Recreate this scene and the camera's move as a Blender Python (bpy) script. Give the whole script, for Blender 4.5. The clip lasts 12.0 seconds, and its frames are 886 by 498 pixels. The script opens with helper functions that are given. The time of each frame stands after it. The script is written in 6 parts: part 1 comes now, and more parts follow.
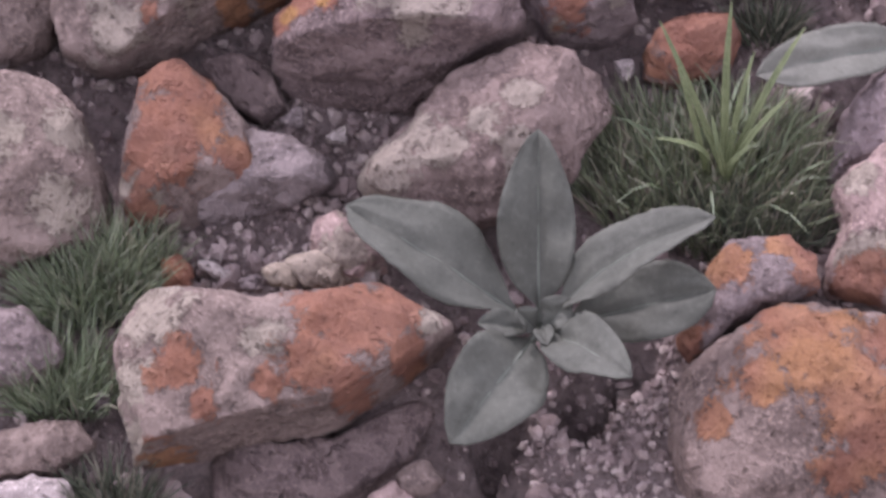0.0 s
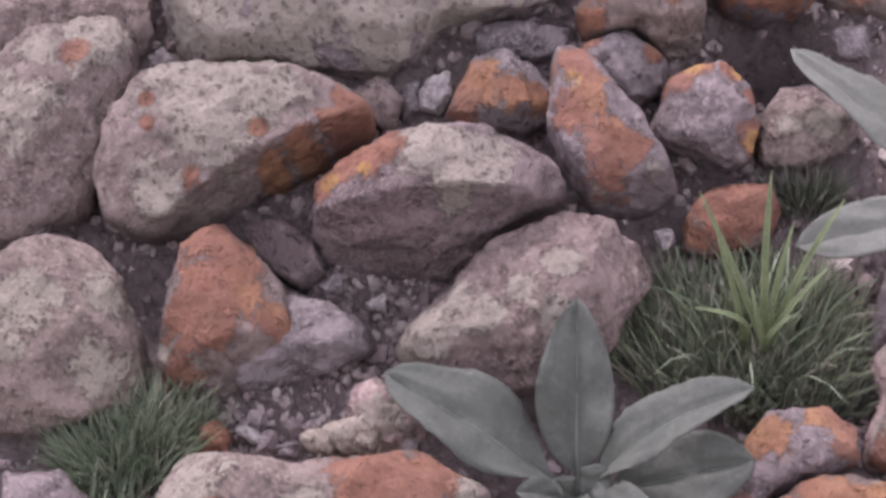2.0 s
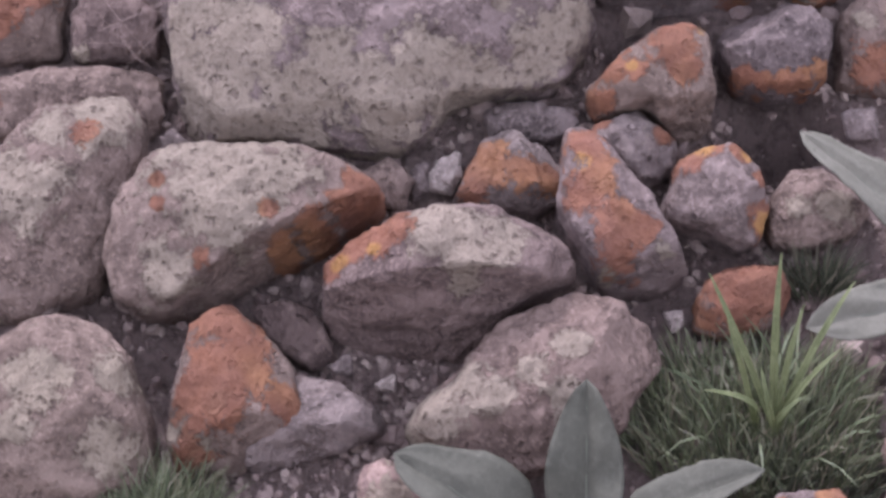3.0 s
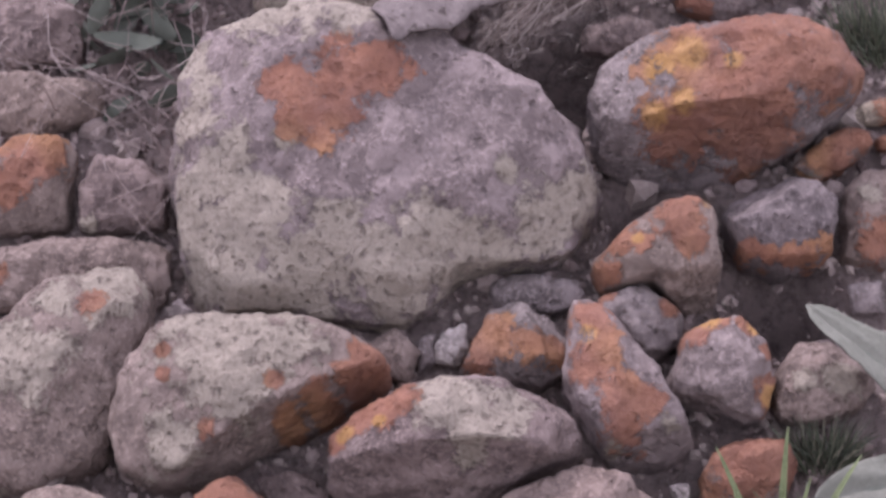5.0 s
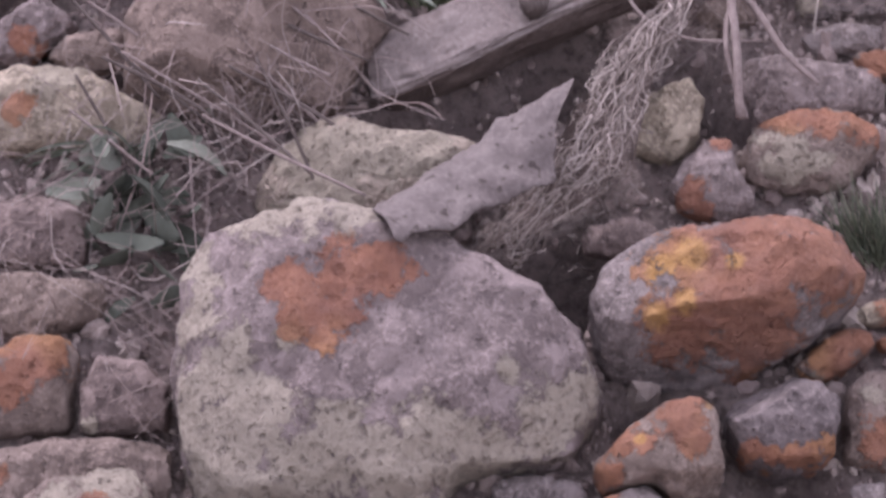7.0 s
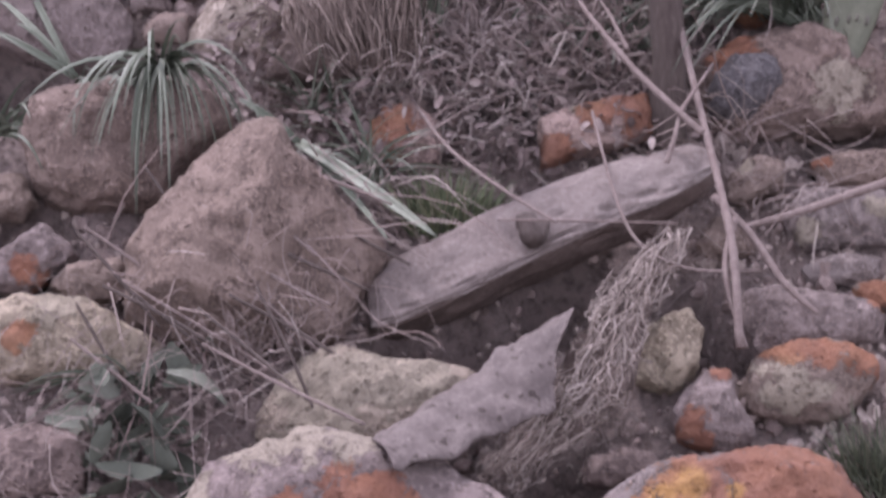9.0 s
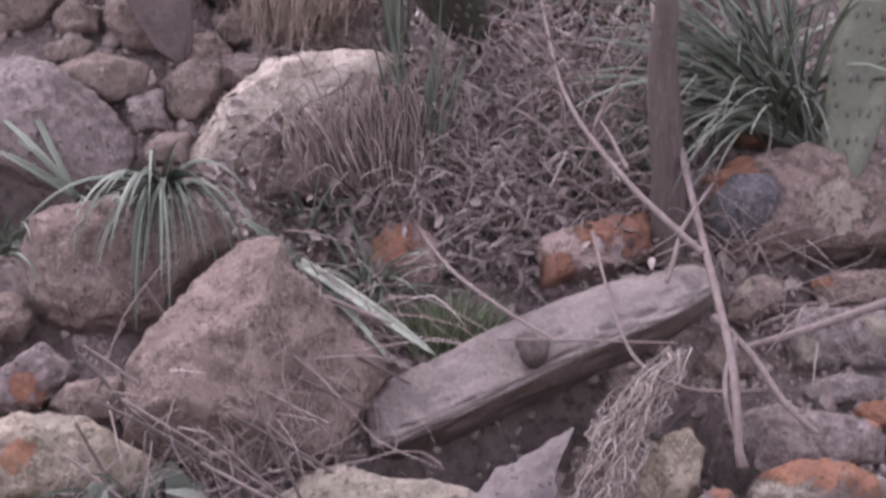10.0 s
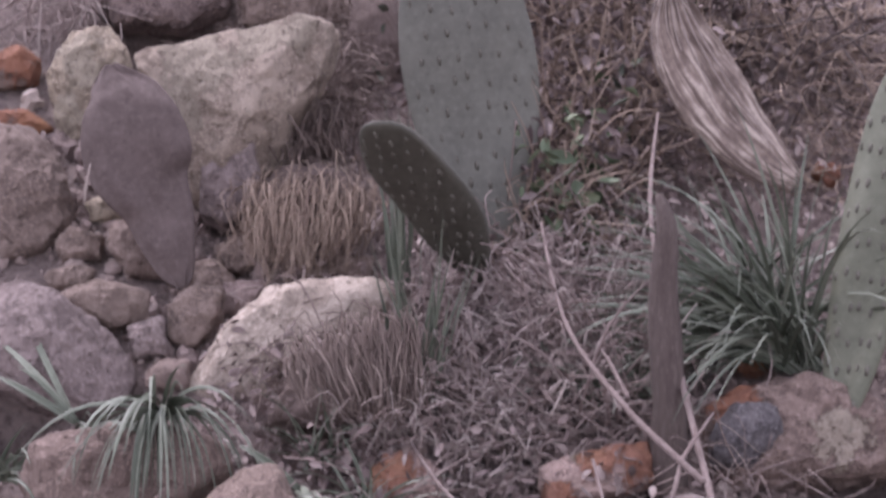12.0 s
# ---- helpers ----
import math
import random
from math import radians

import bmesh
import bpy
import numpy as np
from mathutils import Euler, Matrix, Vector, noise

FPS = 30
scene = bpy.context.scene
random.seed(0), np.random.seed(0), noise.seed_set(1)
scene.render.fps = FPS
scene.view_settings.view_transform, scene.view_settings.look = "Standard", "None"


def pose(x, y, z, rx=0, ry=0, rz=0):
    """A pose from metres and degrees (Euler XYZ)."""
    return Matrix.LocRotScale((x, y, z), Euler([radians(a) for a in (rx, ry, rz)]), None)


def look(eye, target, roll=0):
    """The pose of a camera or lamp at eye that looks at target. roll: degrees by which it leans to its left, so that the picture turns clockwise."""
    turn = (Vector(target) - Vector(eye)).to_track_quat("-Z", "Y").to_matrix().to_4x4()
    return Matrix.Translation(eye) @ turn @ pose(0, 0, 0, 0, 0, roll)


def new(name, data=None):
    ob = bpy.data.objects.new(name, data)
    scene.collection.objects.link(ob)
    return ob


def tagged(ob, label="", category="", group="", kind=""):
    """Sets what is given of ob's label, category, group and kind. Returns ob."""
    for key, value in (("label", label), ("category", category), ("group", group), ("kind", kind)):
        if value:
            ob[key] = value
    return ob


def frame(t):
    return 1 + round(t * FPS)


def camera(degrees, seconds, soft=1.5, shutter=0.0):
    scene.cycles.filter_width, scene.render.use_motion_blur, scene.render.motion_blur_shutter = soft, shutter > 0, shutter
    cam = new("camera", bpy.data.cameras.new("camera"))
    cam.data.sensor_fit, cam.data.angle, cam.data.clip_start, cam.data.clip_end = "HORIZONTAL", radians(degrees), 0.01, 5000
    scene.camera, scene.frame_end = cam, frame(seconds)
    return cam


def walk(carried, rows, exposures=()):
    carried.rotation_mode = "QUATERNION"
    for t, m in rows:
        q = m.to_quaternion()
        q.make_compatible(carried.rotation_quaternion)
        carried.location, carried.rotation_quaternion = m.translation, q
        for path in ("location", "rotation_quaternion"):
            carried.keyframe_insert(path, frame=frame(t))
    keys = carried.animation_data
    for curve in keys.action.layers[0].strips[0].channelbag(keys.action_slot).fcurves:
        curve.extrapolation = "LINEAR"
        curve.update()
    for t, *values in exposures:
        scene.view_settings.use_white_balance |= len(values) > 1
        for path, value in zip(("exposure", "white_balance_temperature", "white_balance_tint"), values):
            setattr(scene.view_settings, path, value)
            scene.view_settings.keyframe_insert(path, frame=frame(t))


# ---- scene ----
cam = camera(18.0, 12.0, soft=2.9, shutter=0.6)
# seconds, then yaw, pitch and roll in degrees: the camera stays where it is and tilts up the bank
TURNS = [
    (0.0, 0.000, -32.000, 0.000),
    (0.5, 0.343, -31.134, 0.098),
    (1.0, 0.603, -30.209, 0.085),
    (1.5, 0.813, -29.416, 0.047),
    (2.0, 0.927, -28.566, 0.087),
    (2.5, 1.036, -27.768, 0.165),
    (3.0, 1.154, -26.905, 0.129),
    (3.2, 1.183, -26.584, 0.112),
    (5.0, 1.305, -23.389, 0.279),
    (5.5, 1.312, -22.441, 0.237),
    (6.0, 1.329, -21.340, 0.352),
    (6.5, 1.348, -20.267, 0.431),
    (6.7, 1.355, -19.872, 0.313),
    (8.6, 1.372, -15.648, 0.269),
    (9.0, 1.388, -14.587, 0.376),
    (9.5, 1.400, -13.335, 0.390),
    (10.0, 1.409, -12.141, 0.465),
    (10.5, 1.423, -11.011, 0.447),
    (11.0, 1.435, -9.793, 0.524),
    (11.5, 1.449, -8.662, 0.605),
    (12.0, 1.470, -7.482, 0.682),
]
walk(cam, [(t, pose(0, 0, 1.7, 0, 0, yaw) @ pose(0, 0, 0, 90 + pitch, 0, 0) @ pose(0, 0, 0, 0, 0, roll)) for t, yaw, pitch, roll in TURNS],
     exposures=[(0.0, 1.40, 6060, 32.0), (2.5, 1.40, 6060, 28.8), (12.0, 1.36, 6060, 28.6)])

# ---- light: a hazy sky with a high sun behind the bank ----
SUN_UP, SUN_ROUND = 58.0, -38.0
world = bpy.data.worlds.new("hazy_sky")
scene.world = world
world.use_nodes = True
wn, wl = world.node_tree.nodes, world.node_tree.links
sky = wn.new("ShaderNodeTexSky")
sky.sky_type, sky.sun_disc = "NISHITA", False
sky.sun_elevation, sky.sun_rotation = radians(SUN_UP), radians(SUN_ROUND)
sky.dust_density, sky.air_density, sky.ozone_density = 1.0, 1.5, 1.0
veil = wn.new("ShaderNodeHueSaturation")
veil.inputs["Saturation"].default_value = 0.18
wl.new(sky.outputs["Color"], veil.inputs["Color"])
wl.new(veil.outputs["Color"], wn["Background"].inputs["Color"])
wn["Background"].inputs["Strength"].default_value = 0.190
sun_data = bpy.data.lights.new("sun", "SUN")
sun_data.energy, sun_data.angle, sun_data.color = 1.2, radians(5), (1.0, 0.96, 0.91)
sun = new("sun", sun_data)
sun_way = Vector((math.sin(radians(SUN_ROUND)) * math.cos(radians(SUN_UP)), math.cos(radians(SUN_ROUND)) * math.cos(radians(SUN_UP)), math.sin(radians(SUN_UP))))
sun.matrix_world = look(sun_way * 30, (0, 0, 0))

rnd = random.Random(7)


# ---- materials ----
class Nodes:
    """A material and short ways to wire it."""

    def __init__(self, name, roughness=0.85):
        self.mat = bpy.data.materials.new(name)
        self.mat.use_nodes = True
        self.n, self.l = self.mat.node_tree.nodes, self.mat.node_tree.links
        self.out = self.n["Principled BSDF"]
        self.out.inputs["Roughness"].default_value = roughness
        self.out.inputs["Specular IOR Level"].default_value = 0.19
        self.coord = self.n.new("ShaderNodeTexCoord").outputs["Object"]
        self.info = self.n.new("ShaderNodeObjectInfo").outputs["Random"]

    def put(self, node, **values):
        for key, value in values.items():
            if hasattr(value, "is_output"):
                self.l.new(value, node.inputs[key])
            else:
                node.inputs[key].default_value = value
        return node

    def noise(self, scale, detail=5.0, rough=0.6, where=None, distortion=0.0):
        node = self.n.new("ShaderNodeTexNoise")
        node.noise_dimensions = "4D"
        shift = self.n.new("ShaderNodeMath")
        shift.operation = "MULTIPLY"
        self.l.new(self.info, shift.inputs[0])
        shift.inputs[1].default_value = 40.0
        self.l.new(shift.outputs[0], node.inputs["W"])
        self.l.new(where or self.coord, node.inputs["Vector"])
        self.put(node, Scale=scale, Detail=detail, Roughness=rough, Distortion=distortion)
        return node.outputs["Fac"]

    def ramp(self, fac, *stops):
        node = self.n.new("ShaderNodeValToRGB")
        while len(node.color_ramp.elements) < len(stops):
            node.color_ramp.elements.new(0.5)
        for e, (at, c) in zip(node.color_ramp.elements, stops):
            e.position, e.color = at, (*((c,) * 3 if isinstance(c, (int, float)) else c), 1)
        self.l.new(fac, node.inputs["Fac"])
        return node.outputs["Color"]

    def mix(self, fac, a, b, blend="MIX"):
        node = self.n.new("ShaderNodeMix")
        node.data_type, node.blend_type = "RGBA", blend
        for socket, value in ((node.inputs[0], fac), (node.inputs[6], a), (node.inputs[7], b)):
            if hasattr(value, "is_output"):
                self.l.new(value, socket)
            else:
                socket.default_value = (*value, 1) if isinstance(value, tuple) else value
        return node.outputs[2]

    def sum(self, a, b, op="ADD"):
        node = self.n.new("ShaderNodeMath")
        node.operation = op
        for socket, value in zip(node.inputs, (a, b)):
            if hasattr(value, "is_output"):
                self.l.new(value, socket)
            else:
                socket.default_value = value
        return node.outputs[0]

    def attribute(self, name):
        node = self.n.new("ShaderNodeAttribute")
        node.attribute_name = name
        return node.outputs["Fac"]

    def finish(self, colour, height=None, depth=0.004, strength=0.8):
        self.l.new(colour, self.out.inputs["Base Color"])
        if height is not None:
            bump = self.n.new("ShaderNodeBump")
            self.put(bump, Height=height, Distance=depth, Strength=strength)
            self.l.new(bump.outputs["Normal"], self.out.inputs["Normal"])
        return self.mat


def stone_material(name, dark, light, grain=1.0):
    """Weathered volcanic stone with crusts of orange and cream lichen where the stone's own fields ask for them."""
    m = Nodes(name, 0.9)
    broad, mid, fine, pits = m.noise(9, 6, 0.65), m.noise(38, 6, 0.7), m.noise(190 * grain, 4, 0.7), m.noise(95, 3, 0.5)
    base = m.mix(m.ramp(broad, (0.32, 0.0), (0.68, 1.0)), dark, light)
    base = m.mix(m.ramp(mid, (0.36, 0.80), (0.58, 0.0)), base, tuple(0.50 * c for c in dark))
    base = m.mix(m.ramp(fine, (0.50, 0.0), (0.66, 0.75)), base, tuple(min(0.7, 1.42 * c) for c in light))
    base = m.mix(m.ramp(pits, (0.28, 0.6), (0.38, 0.0)), base, tuple(0.45 * c for c in dark))
    patch = m.ramp(m.noise(17, 3, 0.5, distortion=0.6), (0.545, 0.0), (0.575, 0.60))
    base = m.mix(patch, base, tuple(min(0.7, 1.08 * c) for c in light))
    patch = m.ramp(m.noise(15, 3, 0.55, distortion=0.5), (0.40, 0.55), (0.43, 0.0))
    base = m.mix(patch, base, tuple(0.78 * c for c in dark))
    ragged = m.sum(m.sum(m.noise(26, 6, 0.70), -0.5), 2.7, "MULTIPLY")
    ragged = m.sum(ragged, m.sum(m.sum(fine, -0.5), 0.9, "MULTIPLY"))
    cream_at = m.ramp(m.sum(m.attribute("pale"), ragged), (0.40, 0.0), (0.54, 1.0))
    cream = m.mix(m.ramp(mid, (0.3, 0.0), (0.7, 1.0)), (0.235, 0.200, 0.160), (0.305, 0.264, 0.214))
    cream = m.mix(m.ramp(fine, (0.30, 0.9), (0.50, 0.0)), cream, (0.14, 0.112, 0.094))
    cream = m.mix(m.ramp(pits, (0.33, 0.7), (0.42, 0.0)), cream, (0.13, 0.104, 0.088))
    base = m.mix(m.sum(cream_at, 0.86, "MULTIPLY"), base, cream)
    ragged_b = m.sum(m.sum(m.noise(24, 6, 0.70, distortion=0.5), -0.5), 2.4, "MULTIPLY")
    ragged_b = m.sum(ragged_b, m.sum(m.sum(fine, -0.5), 0.9, "MULTIPLY"))
    rust_at = m.ramp(m.sum(m.attribute("orange"), ragged_b), (0.38, 0.0), (0.54, 1.0))
    rust = m.mix(m.ramp(m.noise(20, 5, 0.7), (0.35, 0.0), (0.65, 1.0)), (0.190, 0.078, 0.050), (0.265, 0.115, 0.066))
    rust = m.mix(m.ramp(m.noise(6, 2), (0.53, 0.0), (0.66, 0.6)), rust, (0.33, 0.165, 0.06))
    gold_at = m.ramp(m.sum(m.attribute("gold"), m.sum(ragged_b, 0.45, "MULTIPLY")), (0.48, 0.0), (0.72, 1.0))
    rust = m.mix(m.sum(gold_at, 0.85, "MULTIPLY"), rust, (0.40, 0.215, 0.062))
    rust = m.mix(m.ramp(fine, (0.3, 0.75), (0.5, 0.0)), rust, (0.15, 0.065, 0.04))
    base = m.mix(m.sum(rust_at, 0.80, "MULTIPLY"), base, rust)
    tint = m.mix(0.35, base, m.ramp(m.info, (0.0, (0.75, 0.72, 0.75)), (0.5, (1.0, 0.97, 0.93)), (1.0, (0.93, 0.88, 0.93))), "MULTIPLY")
    height = m.sum(m.sum(mid, 0.9, "MULTIPLY"), m.sum(fine, 0.45, "MULTIPLY"))
    height = m.sum(height, m.sum(m.ramp(pits, (0.30, 0.0), (0.42, 1.0)), 0.35, "MULTIPLY"))
    height = m.sum(height, m.sum(m.sum(rust_at, cream_at), 0.16, "MULTIPLY"))
    return m.finish(tint, height, 0.014, 0.95)


mauve = stone_material("mauve_stone", (0.172, 0.129, 0.112), (0.236, 0.182, 0.158))
grey = stone_material("grey_stone", (0.158, 0.128, 0.123), (0.25, 0.208, 0.2))
lilac = stone_material("lilac_stone", (0.155, 0.121, 0.116), (0.228, 0.183, 0.176), 0.7)
dark = stone_material("dark_stone", (0.130, 0.096, 0.090), (0.220, 0.168, 0.154))
brown = stone_material("brown_stone", (0.148, 0.108, 0.093), (0.232, 0.176, 0.153))
pink = stone_material("pink_stone", (0.270, 0.190, 0.175), (0.400, 0.295, 0.265))
ochre = stone_material("ochre_stone", (0.24, 0.192, 0.15), (0.365, 0.305, 0.242))
tan = stone_material("tan_stone", (0.235, 0.185, 0.150), (0.345, 0.285, 0.238))
bleached = stone_material("bleached_stone", (0.330, 0.270, 0.225), (0.440, 0.375, 0.320))
dusk = stone_material("dusky_lilac_stone", (0.118, 0.094, 0.094), (0.168, 0.138, 0.136), 0.7)
pale = stone_material("pale_stone", (0.330, 0.280, 0.260), (0.460, 0.400, 0.370))
slate = stone_material("slate_stone", (0.095, 0.086, 0.092), (0.15, 0.136, 0.143))


def soil_material():
    m = Nodes("gritty_soil", 0.95)
    broad, mid, fine = m.noise(6, 6, 0.6), m.noise(60, 6, 0.7), m.noise(260, 4, 0.7)
    base = m.mix(m.ramp(broad, (0.3, 0.0), (0.7, 1.0)), (0.195, 0.150, 0.138), (0.305, 0.242, 0.224))
    base = m.mix(m.ramp(mid, (0.35, 0.8), (0.55, 0.0)), base, (0.085, 0.062, 0.058))
    base = m.mix(m.ramp(fine, (0.55, 0.0), (0.7, 0.7)), base, (0.33, 0.27, 0.25))
    return m.finish(base, m.sum(mid, m.sum(fine, 0.6, "MULTIPLY")), 0.022, 1.0)


def island_material(name, stops, roughness=0.8, grain=200, depth=0.001, translucent=0.0, by_object=False):
    """Small pieces in one mesh, each with a colour of its own."""
    m = Nodes(name, roughness)
    geo = m.n.new("ShaderNodeNewGeometry").outputs["Random Per Island"]
    base = m.ramp(m.info if by_object else geo, *stops)
    fine = m.noise(grain, 4, 0.7)
    base = m.mix(m.ramp(fine, (0.3, 0.5), (0.6, 0.0)), base, (0.6, 0.55, 0.5), "MULTIPLY")
    m.finish(base, fine, depth, 0.7)
    if translucent:
        m.out.inputs["Subsurface Weight"].default_value = translucent
        m.out.inputs["Subsurface Radius"].default_value = (0.004, 0.006, 0.002)
        m.out.inputs["Subsurface Scale"].default_value = 1.0
    return m.mat


def surface_material(name, first, second, third, scale=30, roughness=0.7, stretch=(1, 1, 1), depth=0.002, spots=None):
    """A plain organic surface: two broad tones, a fine third, bump, and if wanted dark spots."""
    m = Nodes(name, roughness)
    mapping = m.n.new("ShaderNodeMapping")
    mapping.inputs["Scale"].default_value = stretch
    m.l.new(m.coord, mapping.inputs["Vector"])
    at = mapping.outputs["Vector"]
    broad, fine = m.noise(scale, 6, 0.65, at), m.noise(scale * 6, 5, 0.7, at)
    base = m.mix(m.ramp(broad, (0.32, 0.0), (0.68, 1.0)), first, second)
    base = m.mix(m.ramp(fine, (0.5, 0.0), (0.72, 0.7)), base, third)
    base = m.mix(m.ramp(fine, (0.3, 0.5), (0.42, 0.0)), base, tuple(0.45 * c for c in first))
    if spots:
        base = m.mix(m.ramp(m.noise(spots[0], 2, 0.5), (0.60, 0.0), (0.66, 1.0)), base, spots[1])
    return m.finish(base, m.sum(broad, m.sum(fine, 0.6, "MULTIPLY")), depth, 0.8)


soil = soil_material()
earth = surface_material("earth", (0.080, 0.058, 0.052), (0.135, 0.102, 0.092), (0.19, 0.15, 0.138), 26, 0.95, (1, 1, 0.35), 0.012)
gravel_mix = island_material("gravel_mix", ((0.0, (0.13, 0.098, 0.092)), (0.35, (0.22, 0.17, 0.16)), (0.7, (0.29, 0.232, 0.215)), (1.0, (0.34, 0.282, 0.256))), 0.9, 160, 0.003)
grass_green = island_material("grass_green", ((0.0, (0.075, 0.085, 0.055)), (0.4, (0.145, 0.168, 0.102)), (0.75, (0.215, 0.24, 0.15)), (1.0, (0.29, 0.245, 0.19))), 0.55, 120, 0.0005, 0.1)
grass_dark = island_material("grass_dark", ((0.0, (0.05, 0.055, 0.042)), (0.6, (0.10, 0.115, 0.076)), (1.0, (0.21, 0.19, 0.145))), 0.55, 120, 0.0005)
bright_blade = surface_material("bright_blade", (0.095, 0.118, 0.055), (0.16, 0.185, 0.09), (0.215, 0.235, 0.13), 40, 0.5)
grass_soft = island_material("grass_soft", ((0.0, (0.10, 0.125, 0.075)), (0.4, (0.175, 0.215, 0.13)), (0.75, (0.25, 0.29, 0.19)), (1.0, (0.33, 0.31, 0.24))), 0.55, 120, 0.0005, 0.1)
strap_green = island_material("strap_green", ((0.0, (0.064, 0.074, 0.055)), (0.5, (0.118, 0.132, 0.102)), (1.0, (0.2, 0.215, 0.175))), 0.45, 90, 0.0005, 0.0, True)
straw = island_material("straw", ((0.0, (0.20, 0.15, 0.14)), (0.5, (0.25, 0.196, 0.184)), (0.9, (0.31, 0.255, 0.24)), (1.0, (0.37, 0.315, 0.295))), 0.75, 200, 0.0005)
thatch = island_material("thatch", ((0.0, (0.25, 0.20, 0.19)), (0.5, (0.34, 0.283, 0.268)), (1.0, (0.41, 0.352, 0.332))), 0.8, 160, 0.0005)
root_fibre = island_material("root_fibre", ((0.0, (0.10, 0.075, 0.066)), (0.6, (0.155, 0.118, 0.105)), (1.0, (0.22, 0.175, 0.157))), 0.9, 200, 0.0005)
dead_fibre = island_material("dead_fibre", ((0.0, (0.13, 0.092, 0.076)), (0.5, (0.24, 0.18, 0.145)), (1.0, (0.34, 0.265, 0.215))), 0.85, 200, 0.0005)
grey_fibre = island_material("grey_fibre", ((0.0, (0.12, 0.094, 0.087)), (0.6, (0.21, 0.172, 0.16)), (1.0, (0.33, 0.282, 0.262))), 0.85, 200, 0.0005)
net_fibre = island_material("net_fibre", ((0.0, (0.15, 0.118, 0.106)), (0.5, (0.25, 0.205, 0.187)), (1.0, (0.38, 0.322, 0.298))), 0.8, 200, 0.0005)
litter_mix = island_material("litter_mix", ((0.0, (0.11, 0.082, 0.079)), (0.5, (0.205, 0.158, 0.151)), (1.0, (0.33, 0.27, 0.255))), 0.85, 120, 0.001)
bramble_mix = island_material("bramble_mix", ((0.0, (0.055, 0.04, 0.039)), (0.5, (0.12, 0.09, 0.088)), (1.0, (0.22, 0.178, 0.172))), 0.85, 120, 0.001)
small_leaf = island_material("small_leaf", ((0.0, (0.045, 0.06, 0.035)), (0.5, (0.085, 0.11, 0.065)), (1.0, (0.17, 0.19, 0.12))), 0.5, 120, 0.0005)
dull_leaf = island_material("dull_leaf", ((0.0, (0.060, 0.065, 0.053)), (0.6, (0.102, 0.110, 0.090)), (1.0, (0.185, 0.190, 0.160))), 0.85, 120, 0.0005)
felt_leaf = surface_material("felt_leaf", (0.064, 0.066, 0.054), (0.092, 0.094, 0.077), (0.118, 0.12, 0.10), 22, 0.75, (1, 1, 1), 0.0016)
pale_leaf = surface_material("pale_leaf", (0.100, 0.099, 0.081), (0.134, 0.133, 0.111), (0.162, 0.159, 0.134), 22, 0.7, (1, 1, 1), 0.0016)
vein = surface_material("vein", (0.115, 0.128, 0.103), (0.14, 0.153, 0.125), (0.16, 0.172, 0.142), 60, 0.7)
cactus_skin = surface_material("cactus_skin", (0.081, 0.079, 0.068), (0.114, 0.111, 0.095), (0.138, 0.135, 0.118), 14, 0.6, (1, 1, 1), 0.001)
cactus_pale = surface_material("cactus_pale", (0.083, 0.086, 0.063), (0.114, 0.116, 0.086), (0.138, 0.139, 0.109), 14, 0.6, (1, 1, 1), 0.001)
# darker, browner cactus_skin: shade put into the colour of the down-facing pad
cactus_shaded = surface_material("cactus_shaded", (0.056, 0.053, 0.043), (0.082, 0.078, 0.064), (0.105, 0.10, 0.084), 14, 0.6, (1, 1, 1), 0.001)
areole_mat = surface_material("areole", (0.075, 0.07, 0.058), (0.12, 0.112, 0.095), (0.2, 0.19, 0.165), 90, 0.9)
dead_pad = surface_material("dead_pad", (0.066, 0.049, 0.046), (0.100, 0.076, 0.072), (0.132, 0.104, 0.098), 16, 0.85, (1, 1, 1), 0.003)
dry_bark = surface_material("dry_bark", (0.122, 0.095, 0.090), (0.203, 0.167, 0.158), (0.270, 0.227, 0.216), 24, 0.85, (1, 1, 1), 0.006)
# brown of dry wood, taken darker to hold the shade under the trunk
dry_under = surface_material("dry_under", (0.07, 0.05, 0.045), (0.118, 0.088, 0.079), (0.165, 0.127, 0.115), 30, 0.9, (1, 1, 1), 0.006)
dry_sheet = surface_material("dry_sheet", (0.081, 0.063, 0.061), (0.127, 0.102, 0.098), (0.184, 0.152, 0.145), 24, 0.7, (1, 1, 1), 0.004, (70, (0.05, 0.037, 0.034)))
dry_leaf = surface_material("dry_leaf", (0.10, 0.077, 0.07), (0.165, 0.13, 0.116), (0.26, 0.212, 0.19), 20, 0.8, (1, 1, 1), 0.004)


def striped_material():
    """The split, fibrous skin of a withered pad: pale ribs over brown."""
    m = Nodes("split_fibre", 0.8)
    fine = m.noise(140, 4, 0.7)
    fac = m.sum(m.attribute("stripe"), m.sum(m.sum(m.noise(22, 5, 0.65), -0.5), 1.9, "MULTIPLY"))
    base = m.ramp(fac, (0.22, (0.095, 0.070, 0.060)), (0.55, (0.185, 0.142, 0.122)), (0.85, (0.36, 0.30, 0.26)))
    base = m.mix(m.ramp(fine, (0.3, 0.5), (0.5, 0.0)), base, (0.10, 0.075, 0.066))
    return m.finish(base, fac, 0.004, 0.8)


split_fibre = striped_material()
twig_bark = surface_material("twig_bark", (0.125, 0.092, 0.086), (0.205, 0.16, 0.15), (0.275, 0.225, 0.212), 60, 0.85, (1, 1, 1), 0.002)
